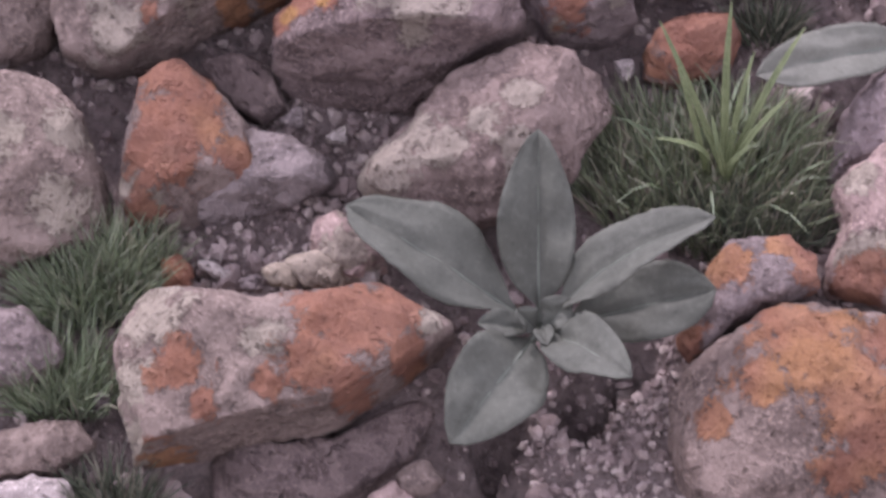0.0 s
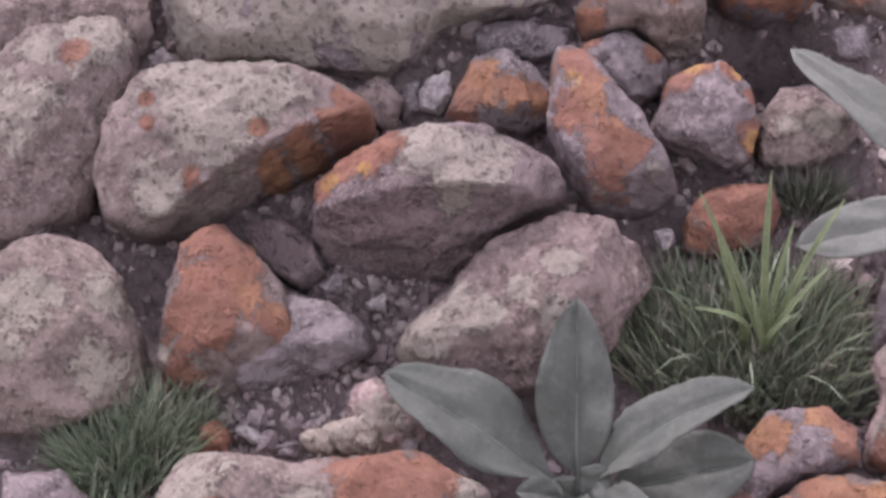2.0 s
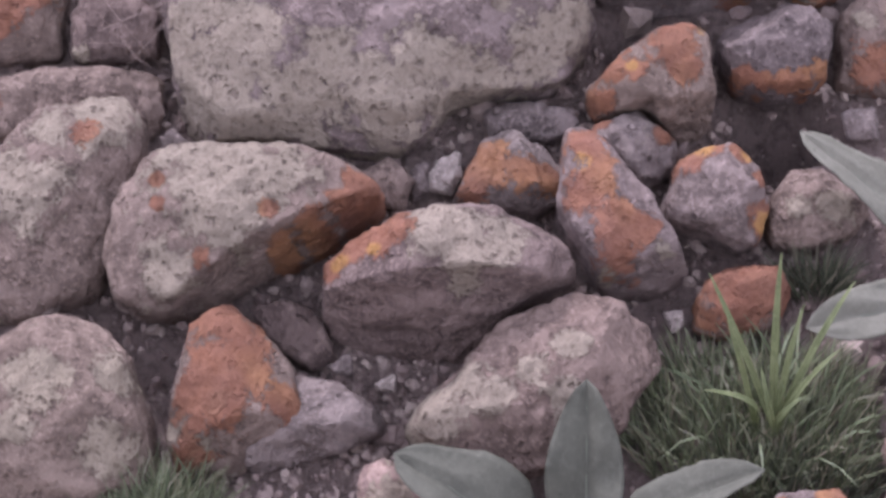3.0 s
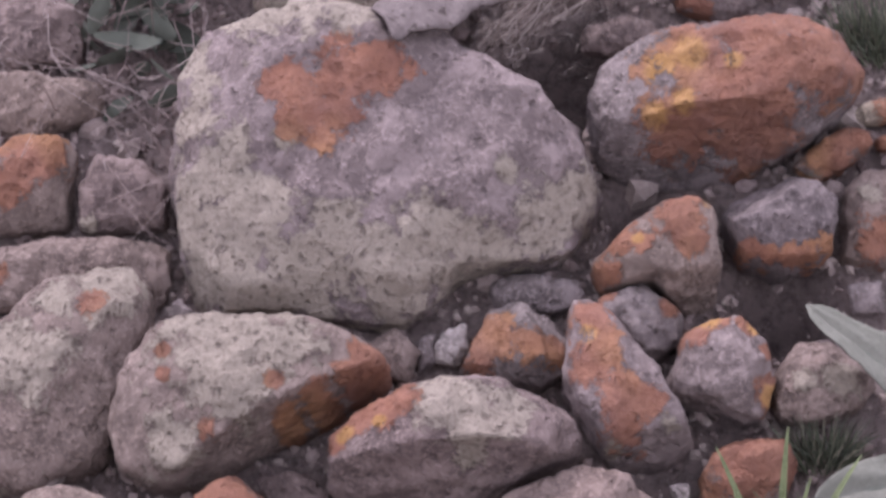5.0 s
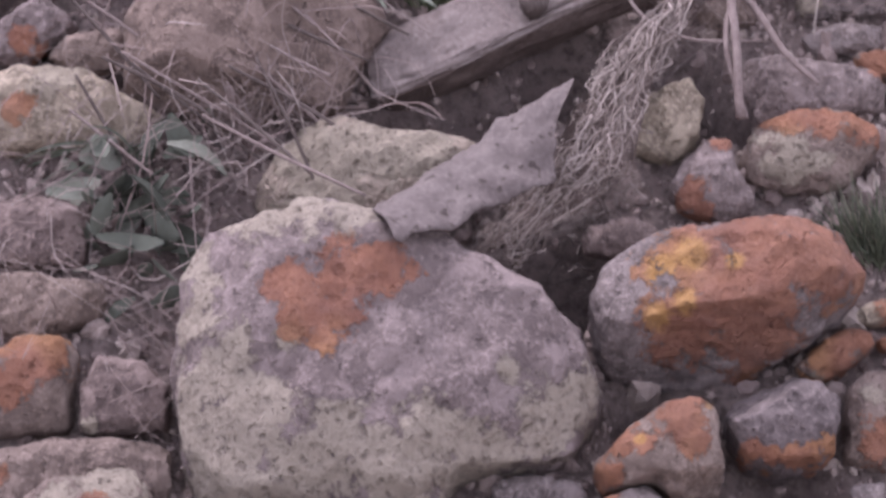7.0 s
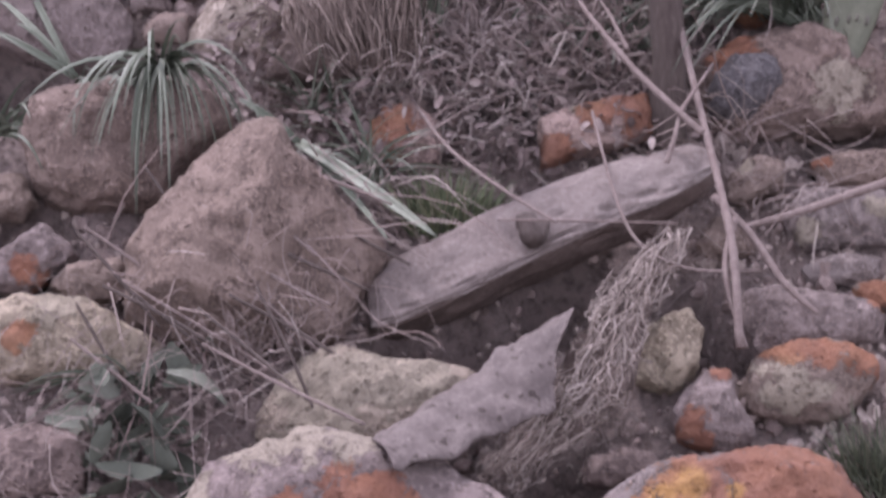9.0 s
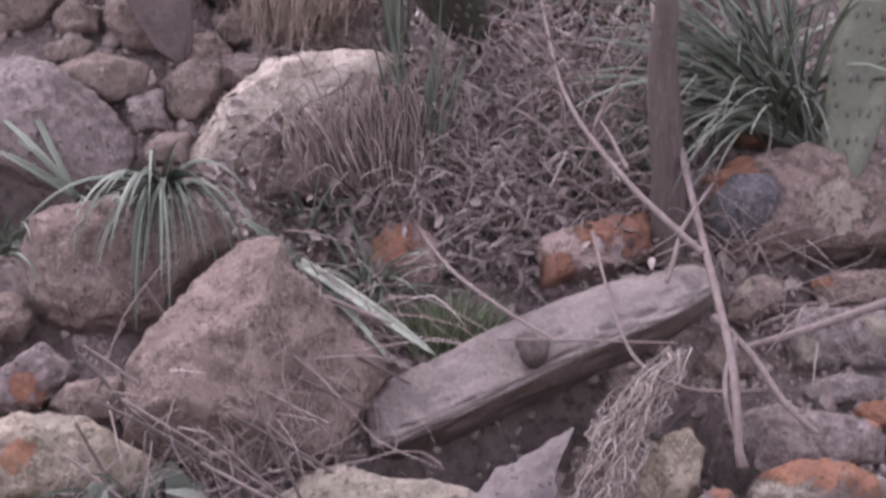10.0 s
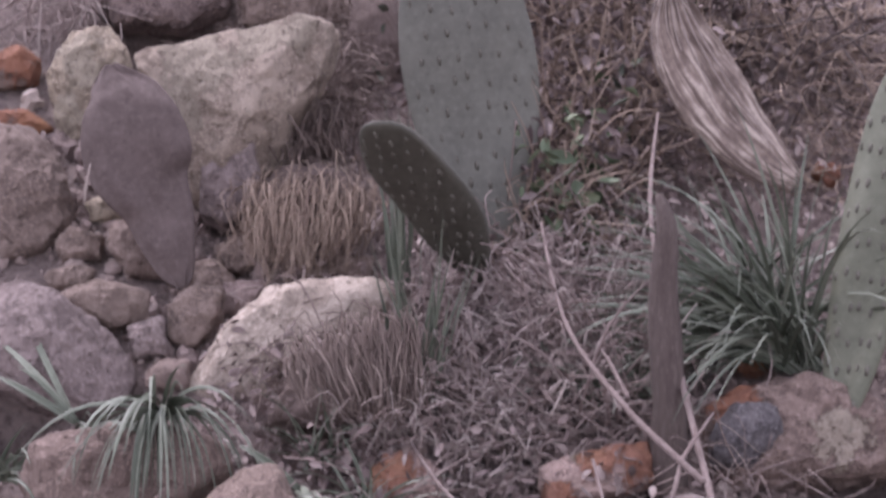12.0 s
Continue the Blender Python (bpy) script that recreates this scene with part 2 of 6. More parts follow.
dark_wood = surface_material("dark_wood", (0.060, 0.045, 0.042), (0.098, 0.077, 0.070), (0.14, 0.114, 0.104), 40, 0.9, (1, 1, 0.2), 0.003)


# ---- ways to make meshes ----
def link(name, verts, faces, material, parent=None, label="", smooth=True):
    """One mesh object from vertices and faces, with its origin left where it is."""
    mesh = bpy.data.meshes.new(name)
    mesh.from_pydata([tuple(v) for v in verts], [], faces)
    mesh.materials.append(material)
    if smooth:
        mesh.polygons.foreach_set("use_smooth", [True] * len(mesh.polygons))
    mesh.update()
    ob = new(name, mesh)
    if parent is not None:
        ob.parent = parent
    if label:
        ob["label"] = label
    return ob


def as_part(ob, parent, label=""):
    """Makes ob, which was built in place, a part of the thing at the origin."""
    ob.parent = parent
    for key in ("category", "group", "label"):
        if key in ob:
            del ob[key]
    if label:
        ob["label"] = label
    return ob


def holder(name, at, label, category, group=""):
    ob = new(name)
    ob.empty_display_size = 0.05
    ob.location = at
    return tagged(ob, label, category, group)


SLOPE, FOOT = 0.6, 2.72
UP = Vector((0, -SLOPE, 1)).normalized()

# hollows between and under the stones: x, y, radius, depth
HOLLOWS = [(-0.19, 2.40, 0.075, 0.2), (-0.06, 2.42, 0.075, 0.2), (0.04, 2.47, 0.055, 0.14), (0.03, 3.48, 0.075, 0.30), (0.10, 3.50, 0.062, 0.26), (-0.07, 3.50, 0.052, 0.1), (0.21, 3.29, 0.058, 0.16), (0.35, 3.18, 0.057, 0.14), (-0.14, 3.69, 0.070, 0.15), (-0.03, 3.74, 0.063, 0.15), (0.08, 3.81, 0.072, 0.15), (0.24, 3.80, 0.048, 0.16), (0.30, 3.74, 0.039, 0.14), (-0.24, 2.47, 0.063, 0.12), (-0.11, 2.48, 0.069, 0.12), (-0.02, 2.51, 0.044, 0.1), (-0.60, 4.23, 0.053, 0.15), (-0.76, 4.19, 0.061, 0.15), (-0.64, 5.13, 0.115, 0.2), (-0.69, 3.90, 0.066, 0.14), (0.50, 4.09, 0.060, 0.14), (0.061, 2.566, 0.040, 0.09), (0.155, 2.568, 0.034, 0.07), (0.206, 2.615, 0.034, 0.06)]


def bank(x, y):
    """The height of the bare bank: level at its foot, then rising, then a terrace at the top."""
    z = SLOPE * (max(2.05, min(y, 7.2)) - FOOT)
    near = max(0.0, min(1.0, 2.0 - abs(x) * 0.5)) if y < 7 else 0.3
    z += near * (0.018 * noise.noise((x * 5, y * 5, 1.0)) + 0.010 * noise.noise((x * 14, y * 14, 4.0)) + 0.005 * noise.noise((x * 40, y * 40, 8.0)))
    if y > 7.2 or abs(x) > 3:
        z += 0.25 * noise.noise((x * 0.15, y * 0.15, 2.0))
    for hx, hy, rad, deep in HOLLOWS:
        q = ((x - hx) ** 2 + (y - hy) ** 2) / rad ** 2
        if q < 4:
            z -= 1.4 * deep * math.exp(-q * q * 1.2)
    return z - 0.015


def steps(spans):
    values = []
    for a, b, n in spans:
        values += [a + (b - a) * i / n for i in range(n)]
    return values + [spans[-1][1]]


gx = steps([(-400, -20, 8), (-20, -3, 12), (-3, -1.1, 20), (-1.1, 1.1, 150), (1.1, 3, 20), (3, 20, 12), (20, 400, 8)])
gy = steps([(-400, -10, 8), (-10, 1.8, 16), (1.8, 2.2, 10), (2.2, 5.6, 230), (5.6, 8, 24), (8, 40, 12), (40, 400, 6)])
W = len(gx)
ground = link("ground", [(x, y, bank(x, y)) for y in gy for x in gx],
              [(j * W + i, j * W + i + 1, (j + 1) * W + i + 1, (j + 1) * W + i) for j in range(len(gy) - 1) for i in range(W - 1)], soil)
tagged(ground, "sloping bank of brown gritty soil between the stones", "ground", kind="structure")

sphere_cache = {}


def sphere(level):
    if level not in sphere_cache:
        bm = bmesh.new()
        bmesh.ops.create_icosphere(bm, subdivisions=level, radius=1)
        sphere_cache[level] = ([v.co.normalized() for v in bm.verts], [[v.index for v in f.verts] for f in bm.faces])
        bm.free()
    return sphere_cache[level]


def outline(corners, angle):
    """How far the outline with these corners (degrees, metres) reaches at an angle in degrees."""
    angle %= 360
    for (a, ra), (b, rb) in zip(corners, corners[1:] + [(corners[0][0] + 360, corners[0][1])]):
        for turn in (angle, angle + 360):
            if a <= turn <= b:
                p = Vector((ra * math.cos(radians(a)), ra * math.sin(radians(a))))
                q = Vector((rb * math.cos(radians(b)), rb * math.sin(radians(b))))
                d = Vector((math.cos(radians(turn)), math.sin(radians(turn))))
                e = q - p
                k = d.x * e.y - d.y * e.x
                return abs((p.x * e.y - p.y * e.x) / k) if abs(k) > 1e-9 else ra
    return corners[0][1]


def block(depth, edge, corners, cuts, seed):
    """The worn body of a broken stone or log: an outline with corners, a thickness, flat faces split off, and a rough skin.
    depth: half its thickness; edge: how blocky it is; cuts: faces split off (direction in degrees, distance, slope)."""
    r = random.Random(int(seed * 1000))
    size = sum(c[1] for c in corners) / len(corners)
    dirs, faces = sphere(6 if size > 0.10 else 5 if size > 0.04 else 4)
    table = [outline(corners, a * 2) for a in range(180)]
    table = [(table[i - 2] + 2 * table[i - 1] + 3 * table[i] + 2 * table[(i + 1) % 180] + table[(i + 2) % 180]) / 9 for i in range(180)]
    D = np.array([tuple(d) for d in dirs])
    flat, tall = np.hypot(D[:, 0], D[:, 1]), np.abs(D[:, 2])
    power = 2.0 + 0.22 * edge
    k = (flat ** power + tall ** power) ** (-1 / power)
    at = (np.degrees(np.arctan2(D[:, 1], D[:, 0])) % 360) / 2
    i0 = at.astype(int) % 180
    reach = np.array(table)[i0] * (1 - at % 1) + np.array(table)[(i0 + 1) % 180] * (at % 1)
    P = D * (reach * k)[:, None]
    P[:, 2] = np.sign(D[:, 2]) * tall * k * depth
    planes = []
    for angle, d, slope in cuts:
        n = Vector((math.cos(radians(angle)), math.sin(radians(angle)), slope))
        planes.append((n.normalized(), d / n.length))
    for j in range(4 + int(edge)):
        n = Vector((r.gauss(0, 0.55), r.gauss(0, 0.55), 1.0)).normalized()
        planes.append((n, max(P @ np.array(n)) * r.uniform(0.84, 0.96)))
    for j in range(6):
        a = r.uniform(0, 6.283)
        n = Vector((math.cos(a), math.sin(a), r.uniform(0.3, 0.9))).normalized()
        planes.append((n, max(P @ np.array(n)) * r.uniform(0.93, 0.985)))
    for n, d in planes:
        n = np.array(n)
        over = P @ n - d
        P = P - np.where(over > 0, over * 0.93, 0)[:, None] * n
    verts = []
    for (px, py, pz), (dx, dy, dz) in zip(P, D):
        q = Vector((px + seed, py, pz))
        k = (0.050 * size * noise.noise(q * (2.4 / size)) + 0.030 * size * noise.noise(q * (6.0 / size))
             + 0.0040 * noise.noise(q * 42) + 0.0026 * noise.noise(q * 100))
        ridge = abs(noise.noise(q * (2.0 / size) + Vector((9, 3, 1))))
        k -= 0.035 * size * max(0.0, 1 - ridge / 0.06) * max(0.0, noise.noise(q * (1.1 / size) + Vector((4, 4, 4))) * 2)
        verts.append((px + dx * k, py + dy * k, pz + dz * k))
    return verts, faces


def stone(name, label, at, lean, material, depth, edge, corners, cuts, rust, cream, spread, gold=()):
    """A stone lying on the bank. rust, cream, gold: lichen crusts (across, along, radius); spread: thin lichen all over."""
    seed = rnd.uniform(0, 100)
    verts, faces = block(depth, edge, corners, cuts, seed)
    orange, white, yellow = [], [], []
    for px, py, pz in verts:
        q = Vector((px + seed, py, pz))
        o = 0.55 * noise.noise(q * 12 + Vector((5, 5, 5))) * spread[0] * 3 + spread[0] - 0.25
        w = 0.55 * noise.noise(q * 11 + Vector((1, 7, 2))) * spread[1] * 3 + spread[1] - 0.25
        for u, v, r in rust:
            o = max(o, 1.10 - 0.85 * math.hypot(px - u, py - v) / r)
        for u, v, r in cream:
            w = max(w, 1.10 - 0.85 * math.hypot(px - u, py - v) / r)
        yellow.append(max([0.0] + [1.10 - 0.85 * math.hypot(px - u, py - v) / r for u, v, r in gold]))
        orange.append(o if pz > -0.3 * depth else -0.3)
        white.append(w if pz > -0.3 * depth else -0.3)
    ob = link(name, verts, faces, material)
    for key, values in (("orange", orange), ("pale", white), ("gold", yellow)):
        ob.data.attributes.new(key, "FLOAT", "POINT").data.foreach_set("value", values)
    ob.matrix_world = pose(*at, lean, 0, 0)
    return tagged(ob, label, name, "stones of the bank")


# ---- the stones of the bank ----
stone("boulder", "rounded mauve-grey boulder with pale lichen blotches", (-0.498, 2.774, 0.061), 51, mauve, 0.099, 6,
      [(10, 0.099), (43, 0.109), (65, 0.118), (88, 0.126), (109, 0.123), (123, 0.119), (155, 0.112), (234, 0.139), (267, 0.112), (302, 0.108), (325, 0.126), (343, 0.117)], [],
      [], [(-0.015, 0.036, 0.050), (0.070, 0.044, 0.033), (-0.036, -0.010, 0.033), (0.069, -0.042, 0.040)], (0.02, 0.15))
stone("stone", "peaked stone covered in rust-orange lichen", (-0.299, 2.803, 0.075), 51, mauve, 0.086, 7,
      [(24, 0.08), (75, 0.093), (95, 0.11), (118, 0.101), (138, 0.075), (187, 0.067), (216, 0.092), (238, 0.108), (266, 0.094), (311, 0.077), (344, 0.094)], [(281, 0.08, 0.6)],
      [(-0.009, 0.085, 0.053), (-0.004, 0.032, 0.063), (-0.022, -0.008, 0.056), (0.063, -0.013, 0.033), (-0.047, -0.068, 0.033)], [(-0.009, -0.011, 0.019), (-0.060, -0.041, 0.023), (-0.037, -0.071, 0.023)], (0.1, 0.05))
stone("stone", "grey wedge of stone beside the orange one", (-0.212, 2.786, 0.055), 51, grey, 0.053, 7,
      [(14, 0.081), (56, 0.058), (113, 0.062), (186, 0.075), (222, 0.089), (237, 0.063), (334, 0.06), (356, 0.092)], [(280, 0.044, 0.7)],
      [], [], (0.0, 0.0))
stone("boulder", "half-round boulder with a pale lichened top", (-0.317, 2.997, 0.204), 54, mauve, 0.129, 9,
      [(5, 0.181), (11, 0.194), (24, 0.161), (42, 0.133), (71, 0.102), (120, 0.106), (145, 0.121), (172, 0.132), (199, 0.15), (215, 0.164), (231, 0.148), (250, 0.121), (293, 0.079), (344, 0.114)], [(301, 0.086, 0.32)],
      [(0.165, 0.034, 0.036), (0.148, 0.012, 0.030), (0.112, -0.014, 0.028), (0.072, -0.040, 0.024), (-0.074, 0.010, 0.013), (-0.076, 0.038, 0.012), (0.056, 0.002, 0.016), (-0.020, -0.056, 0.018)], [(0.000, 0.046, 0.105), (0.072, 0.058, 0.050), (-0.020, 0.012, 0.050), (-0.062, -0.070, 0.046), (0.025, 0.000, 0.030)], (0.0, 0.25))
stone("boulder", "dark boulder with a cream and rust lichen cap", (-0.067, 2.917, 0.162), 53, dark, 0.152, 7,
      [(4, 0.164), (13, 0.165), (26, 0.142), (49, 0.114), (76, 0.098), (117, 0.092), (147, 0.104), (168, 0.129), (183, 0.132), (203, 0.135), (223, 0.133), (249, 0.11), (281, 0.098), (316, 0.081), (345, 0.093)], [(261, 0.066, 0.45), (276, 0.07, 0.5)],
      [(-0.105, 0.042, 0.034), (-0.071, 0.052, 0.034), (-0.040, 0.060, 0.028), (-0.122, 0.015, 0.020)], [(0.020, 0.050, 0.060), (0.030, 0.014, 0.038), (0.000, 0.066, 0.040), (0.080, 0.034, 0.040)], (0.0, 0.08), [(-0.110, 0.020, 0.016), (-0.070, 0.030, 0.012)])
stone("boulder", "smooth mauve boulder behind the broad-leaved plant", (0.058, 2.809, 0.086), 51, brown, 0.111, 6,
      [(2, 0.114), (17, 0.15), (34, 0.146), (53, 0.136), (74, 0.115), (111, 0.093), (137, 0.089), (172, 0.104), (189, 0.149), (197, 0.167), (207, 0.15), (248, 0.115), (304, 0.103), (340, 0.101)], [(17, 0.136, 0.6)],
      [], [(-0.124, -0.038, 0.053), (0.023, -0.023, 0.040), (-0.052, -0.017, 0.030), (-0.085, 0.002, 0.030), (-0.150, -0.045, 0.033), (-0.013, 0.016, 0.026), (0.032, 0.044, 0.026)], (0.0, 0.12))
stone("stone", "oblong stone with bright orange lichen", (0.144, 3.010, 0.206), 54, lilac, 0.110, 10,
      [(47, 0.051), (97, 0.091), (108, 0.12), (119, 0.126), (172, 0.068), (230, 0.058), (259, 0.086), (295, 0.099), (321, 0.11), (337, 0.085)], [(280, 0.093, 0.45)],
      [(-0.036, 0.086, 0.034), (-0.032, 0.030, 0.040), (-0.004, -0.012, 0.036), (0.026, -0.020, 0.030), (0.003, -0.052, 0.030), (-0.020, 0.056, 0.022)], [(0.058, -0.040, 0.018), (-0.010, -0.070, 0.014)], (0.05, 0.05), [(-0.042, 0.062, 0.020)])
stone("stone", "grey stone mottled with rusty lichen", (0.021, 3.081, 0.232), 54, grey, 0.054, 7,
      [(10, 0.061), (46, 0.052), (88, 0.057), (122, 0.059), (171, 0.055), (202, 0.076), (226, 0.053), (302, 0.057), (333, 0.068)], [],
      [(-0.031, 0.009, 0.042), (0.017, 0.003, 0.031), (-0.045, -0.019, 0.028), (0.044, -0.004, 0.024)], [], (0.2, 0.05))
stone("pebble", "small pale angular pebble", (-0.059, 3.095, 0.231), 55, pale, 0.021, 8,
      [(57, 0.033), (130, 0.022), (180, 0.022), (230, 0.027), (283, 0.028), (351, 0.02)], [],
      [], [], (0.0, 0.0))
stone("stone", "lilac-grey stone edged with orange lichen", (0.269, 3.048, 0.222), 54, lilac, 0.086, 8,
      [(31, 0.055), (70, 0.07), (108, 0.062), (140, 0.064), (191, 0.067), (208, 0.071), (255, 0.048), (292, 0.071), (310, 0.073), (349, 0.063)], [(258, 0.061, 0.18)],
      [(-0.044, 0.044, 0.030), (-0.012, 0.060, 0.022), (0.030, 0.056, 0.022), (0.052, 0.018, 0.018), (0.054, -0.030, 0.026)], [], (0.0, 0.0), [(-0.020, 0.056, 0.020), (0.040, 0.050, 0.020), (0.054, -0.034, 0.022)])
stone("stone", "rounded mauve-grey stone with a pitted surface", (0.385, 3.043, 0.209), 54, mauve, 0.050, 6,
      [(3, 0.071), (30, 0.055), (81, 0.051), (117, 0.056), (163, 0.054), (197, 0.061), (225, 0.064), (271, 0.048), (331, 0.055)], [],
      [], [(-0.019, 0.003, 0.021), (0.022, 0.003, 0.028)], (0.0, 0.25))
stone("stone", "rust-orange stone half hidden by grass", (0.294, 2.935, 0.142), 53, brown, 0.044, 6,
      [(16, 0.06), (44, 0.062), (91, 0.042), (145, 0.049), (185, 0.057), (211, 0.066), (238, 0.052), (326, 0.054)], [],
      [(-0.008, 0.009, 0.081), (0.032, 0.010, 0.054)], [], (0.3, 0.0))
stone("boulder", "large flat-topped boulder with orange and white lichen", (-0.195, 2.551, -0.061), 48, mauve, 0.137, 9,
      [(7, 0.202), (15, 0.217), (21, 0.188), (38, 0.16), (59, 0.104), (100, 0.08), (130, 0.118), (146, 0.157), (159, 0.166), (174, 0.161), (192, 0.159), (226, 0.188), (237, 0.116), (242, 0.085), (283, 0.081), (318, 0.107), (333, 0.126), (351, 0.154), (356, 0.183)], [(283, 0.064, 0.14), (305, 0.085, 0.10)],
      [(0.080, 0.055, 0.064), (0.055, 0.005, 0.051), (0.118, 0.049, 0.057), (-0.089, -0.002, 0.038), (-0.106, -0.108, 0.038), (0.143, 0.068, 0.038), (-0.063, -0.046, 0.025), (0.155, 0.017, 0.025), (0.093, -0.021, 0.032), (0.006, -0.021, 0.022)], [(-0.115, 0.061, 0.051), (-0.138, -0.021, 0.038), (0.005, 0.030, 0.029), (-0.143, -0.077, 0.029), (0.180, 0.055, 0.025)], (0.12, 0.12))
stone("boulder", "big rounded boulder with a wash of orange lichen", (0.398, 2.513, -0.095), 47, brown, 0.100, 6,
      [(30, 0.155), (51, 0.147), (87, 0.13), (106, 0.129), (129, 0.125), (154, 0.136), (169, 0.15), (193, 0.149), (222, 0.168), (291, 0.119), (330, 0.163)], [],
      [(-0.013, 0.080, 0.070), (0.036, 0.042, 0.063), (0.060, -0.021, 0.057), (-0.057, 0.036, 0.044), (0.075, 0.080, 0.044), (0.027, -0.065, 0.038), (-0.108, -0.008, 0.025)], [(0.085, -0.008, 0.016)], (0.1, 0.1))
stone("stone", "lilac-grey stone with rusty edges", (0.342, 2.658, -0.017), 49, lilac, 0.067, 7,
      [(24, 0.086), (53, 0.075), (108, 0.057), (142, 0.047), (213, 0.097), (233, 0.105), (253, 0.042), (343, 0.052), (358, 0.081)], [],
      [(-0.025, 0.023, 0.032), (0.065, 0.023, 0.039), (-0.071, -0.067, 0.029), (0.040, 0.049, 0.026)], [], (0.15, 0.08))
stone("stone", "piece of pinkish weathered stone", (0.502, 2.724, 0.020), 50, pink, 0.061, 7,
      [(62, 0.11), (85, 0.104), (117, 0.08), (141, 0.073), (170, 0.045), (213, 0.08), (229, 0.099), (269, 0.088), (297, 0.105)], [],
      [(-0.034, -0.064, 0.039)], [(-0.020, -0.031, 0.039), (-0.032, 0.054, 0.026)], (0.05, 0.25))
stone("stone", "smooth lilac-grey stone beside the grass", (0.506, 2.845, 0.090), 52, lilac, 0.050, 6,
      [(16, 0.06), (68, 0.088), (90, 0.062), (145, 0.04), (209, 0.06), (230, 0.097), (243, 0.076), (311, 0.047)], [],
      [], [], (0.0, 0.0))
stone("pebble", "piece of small orange pebble", (-0.302, 2.687, -0.014), 50, brown, 0.019, 7,
      [(13, 0.019), (83, 0.024), (133, 0.023), (224, 0.026), (317, 0.026)], [],
      [(0.000, 0.005, 0.039)], [], (0.3, 0.0))
stone("stone", "pale pinkish stone under the broad leaves", (-0.111, 2.708, 0.006), 50, pink, 0.045, 7,
      [(58, 0.032), (100, 0.047), (134, 0.047), (168, 0.04), (221, 0.035), (277, 0.043), (334, 0.054)], [],
      [], [(-0.008, 0.002, 0.039)], (0.0, 0.3))
stone("pebble", "thin pale shard of stone", (-0.258, 2.694, -0.012), 50, pale, 0.011, 12,
      [(133, 0.018), (154, 0.024), (173, 0.021), (309, 0.016), (325, 0.023), (350, 0.023)], [],
      [], [], (0.0, 0.0))
stone("pebble", "broken cream-coloured stone chip", (-0.142, 2.692, -0.012), 50, ochre, 0.017, 11,
      [(37, 0.021), (124, 0.027), (162, 0.042), (180, 0.027), (293, 0.028), (340, 0.038)], [],
      [], [(-0.009, 0.006, 0.026)], (0.0, 0.0))
stone("stone", "grey-lilac stone at the foot of the grass", (-0.486, 2.599, -0.059), 48, lilac, 0.046, 7,
      [(21, 0.055), (75, 0.052), (138, 0.066), (227, 0.067), (303, 0.051), (350, 0.065)], [],
      [], [], (0.0, 0.0))
stone("stone", "piece of flat mauve-grey stone", (-0.452, 2.499, -0.124), 47, mauve, 0.030, 7,
      [(4, 0.07), (34, 0.058), (91, 0.029), (170, 0.062), (208, 0.067), (315, 0.036)], [],
      [], [], (0.0, 0.0))
stone("stone", "piece of pale rounded stone", (-0.451, 2.448, -0.156), 46, pale, 0.024, 6,
      [(5, 0.052), (31, 0.046), (84, 0.027), (159, 0.048), (210, 0.05), (319, 0.038)], [],
      [], [], (0.0, 0.0))
stone("boulder", "tall boulder with whitish lichen patches", (-0.530, 3.021, 0.207), 54, mauve, 0.092, 6,
      [(34, 0.131), (45, 0.152), (61, 0.163), (75, 0.146), (101, 0.121), (128, 0.099), (153, 0.113), (237, 0.172), (264, 0.138), (304, 0.115), (350, 0.09)], [],
      [(0.046, 0.088, 0.021)], [(0.059, 0.123, 0.056), (-0.034, 0.018, 0.063), (0.053, 0.081, 0.028), (-0.002, 0.095, 0.035)], (0.0, 0.3))
stone("boulder", "large slab-like boulder patched with orange and cream lichen", (-0.170, 3.282, 0.377), 57, lilac, 0.136, 11,
      [(0, 0.285), (14, 0.272), (25, 0.237), (49, 0.208), (81, 0.201), (107, 0.234), (127, 0.252), (143, 0.274), (152, 0.26), (170, 0.247), (186, 0.246), (207, 0.26), (222, 0.273), (253, 0.199), (285, 0.208), (312, 0.188), (325, 0.215), (336, 0.279), (346, 0.294), (355, 0.304)], [],
      [(-0.030, 0.108, 0.055), (-0.082, 0.084, 0.048), (-0.040, 0.056, 0.050), (0.020, 0.110, 0.040), (0.055, 0.108, 0.020), (-0.050, 0.026, 0.028), (-0.105, 0.092, 0.036), (-0.075, 0.050, 0.040)], [(-0.142, 0.187, 0.058), (-0.085, 0.203, 0.055), (-0.030, 0.190, 0.045), (-0.179, -0.019, 0.069), (-0.217, 0.046, 0.033), (-0.192, -0.078, 0.065), (-0.034, -0.097, 0.065), (0.073, -0.103, 0.058), (0.222, -0.065, 0.065), (-0.100, 0.022, 0.026), (0.165, -0.102, 0.043), (-0.227, 0.127, 0.036), (-0.107, -0.055, 0.043), (-0.175, -0.150, 0.080), (-0.062, -0.134, 0.072), (0.038, -0.154, 0.072), (0.123, -0.138, 0.058), (-0.118, -0.178, 0.058), (0.175, -0.010, 0.016), (-0.205, 0.090, 0.030), (-0.150, -0.060, 0.060), (0.020, -0.115, 0.060), (0.120, -0.100, 0.045), (0.270, -0.020, 0.030)], (0.0, 0.12))
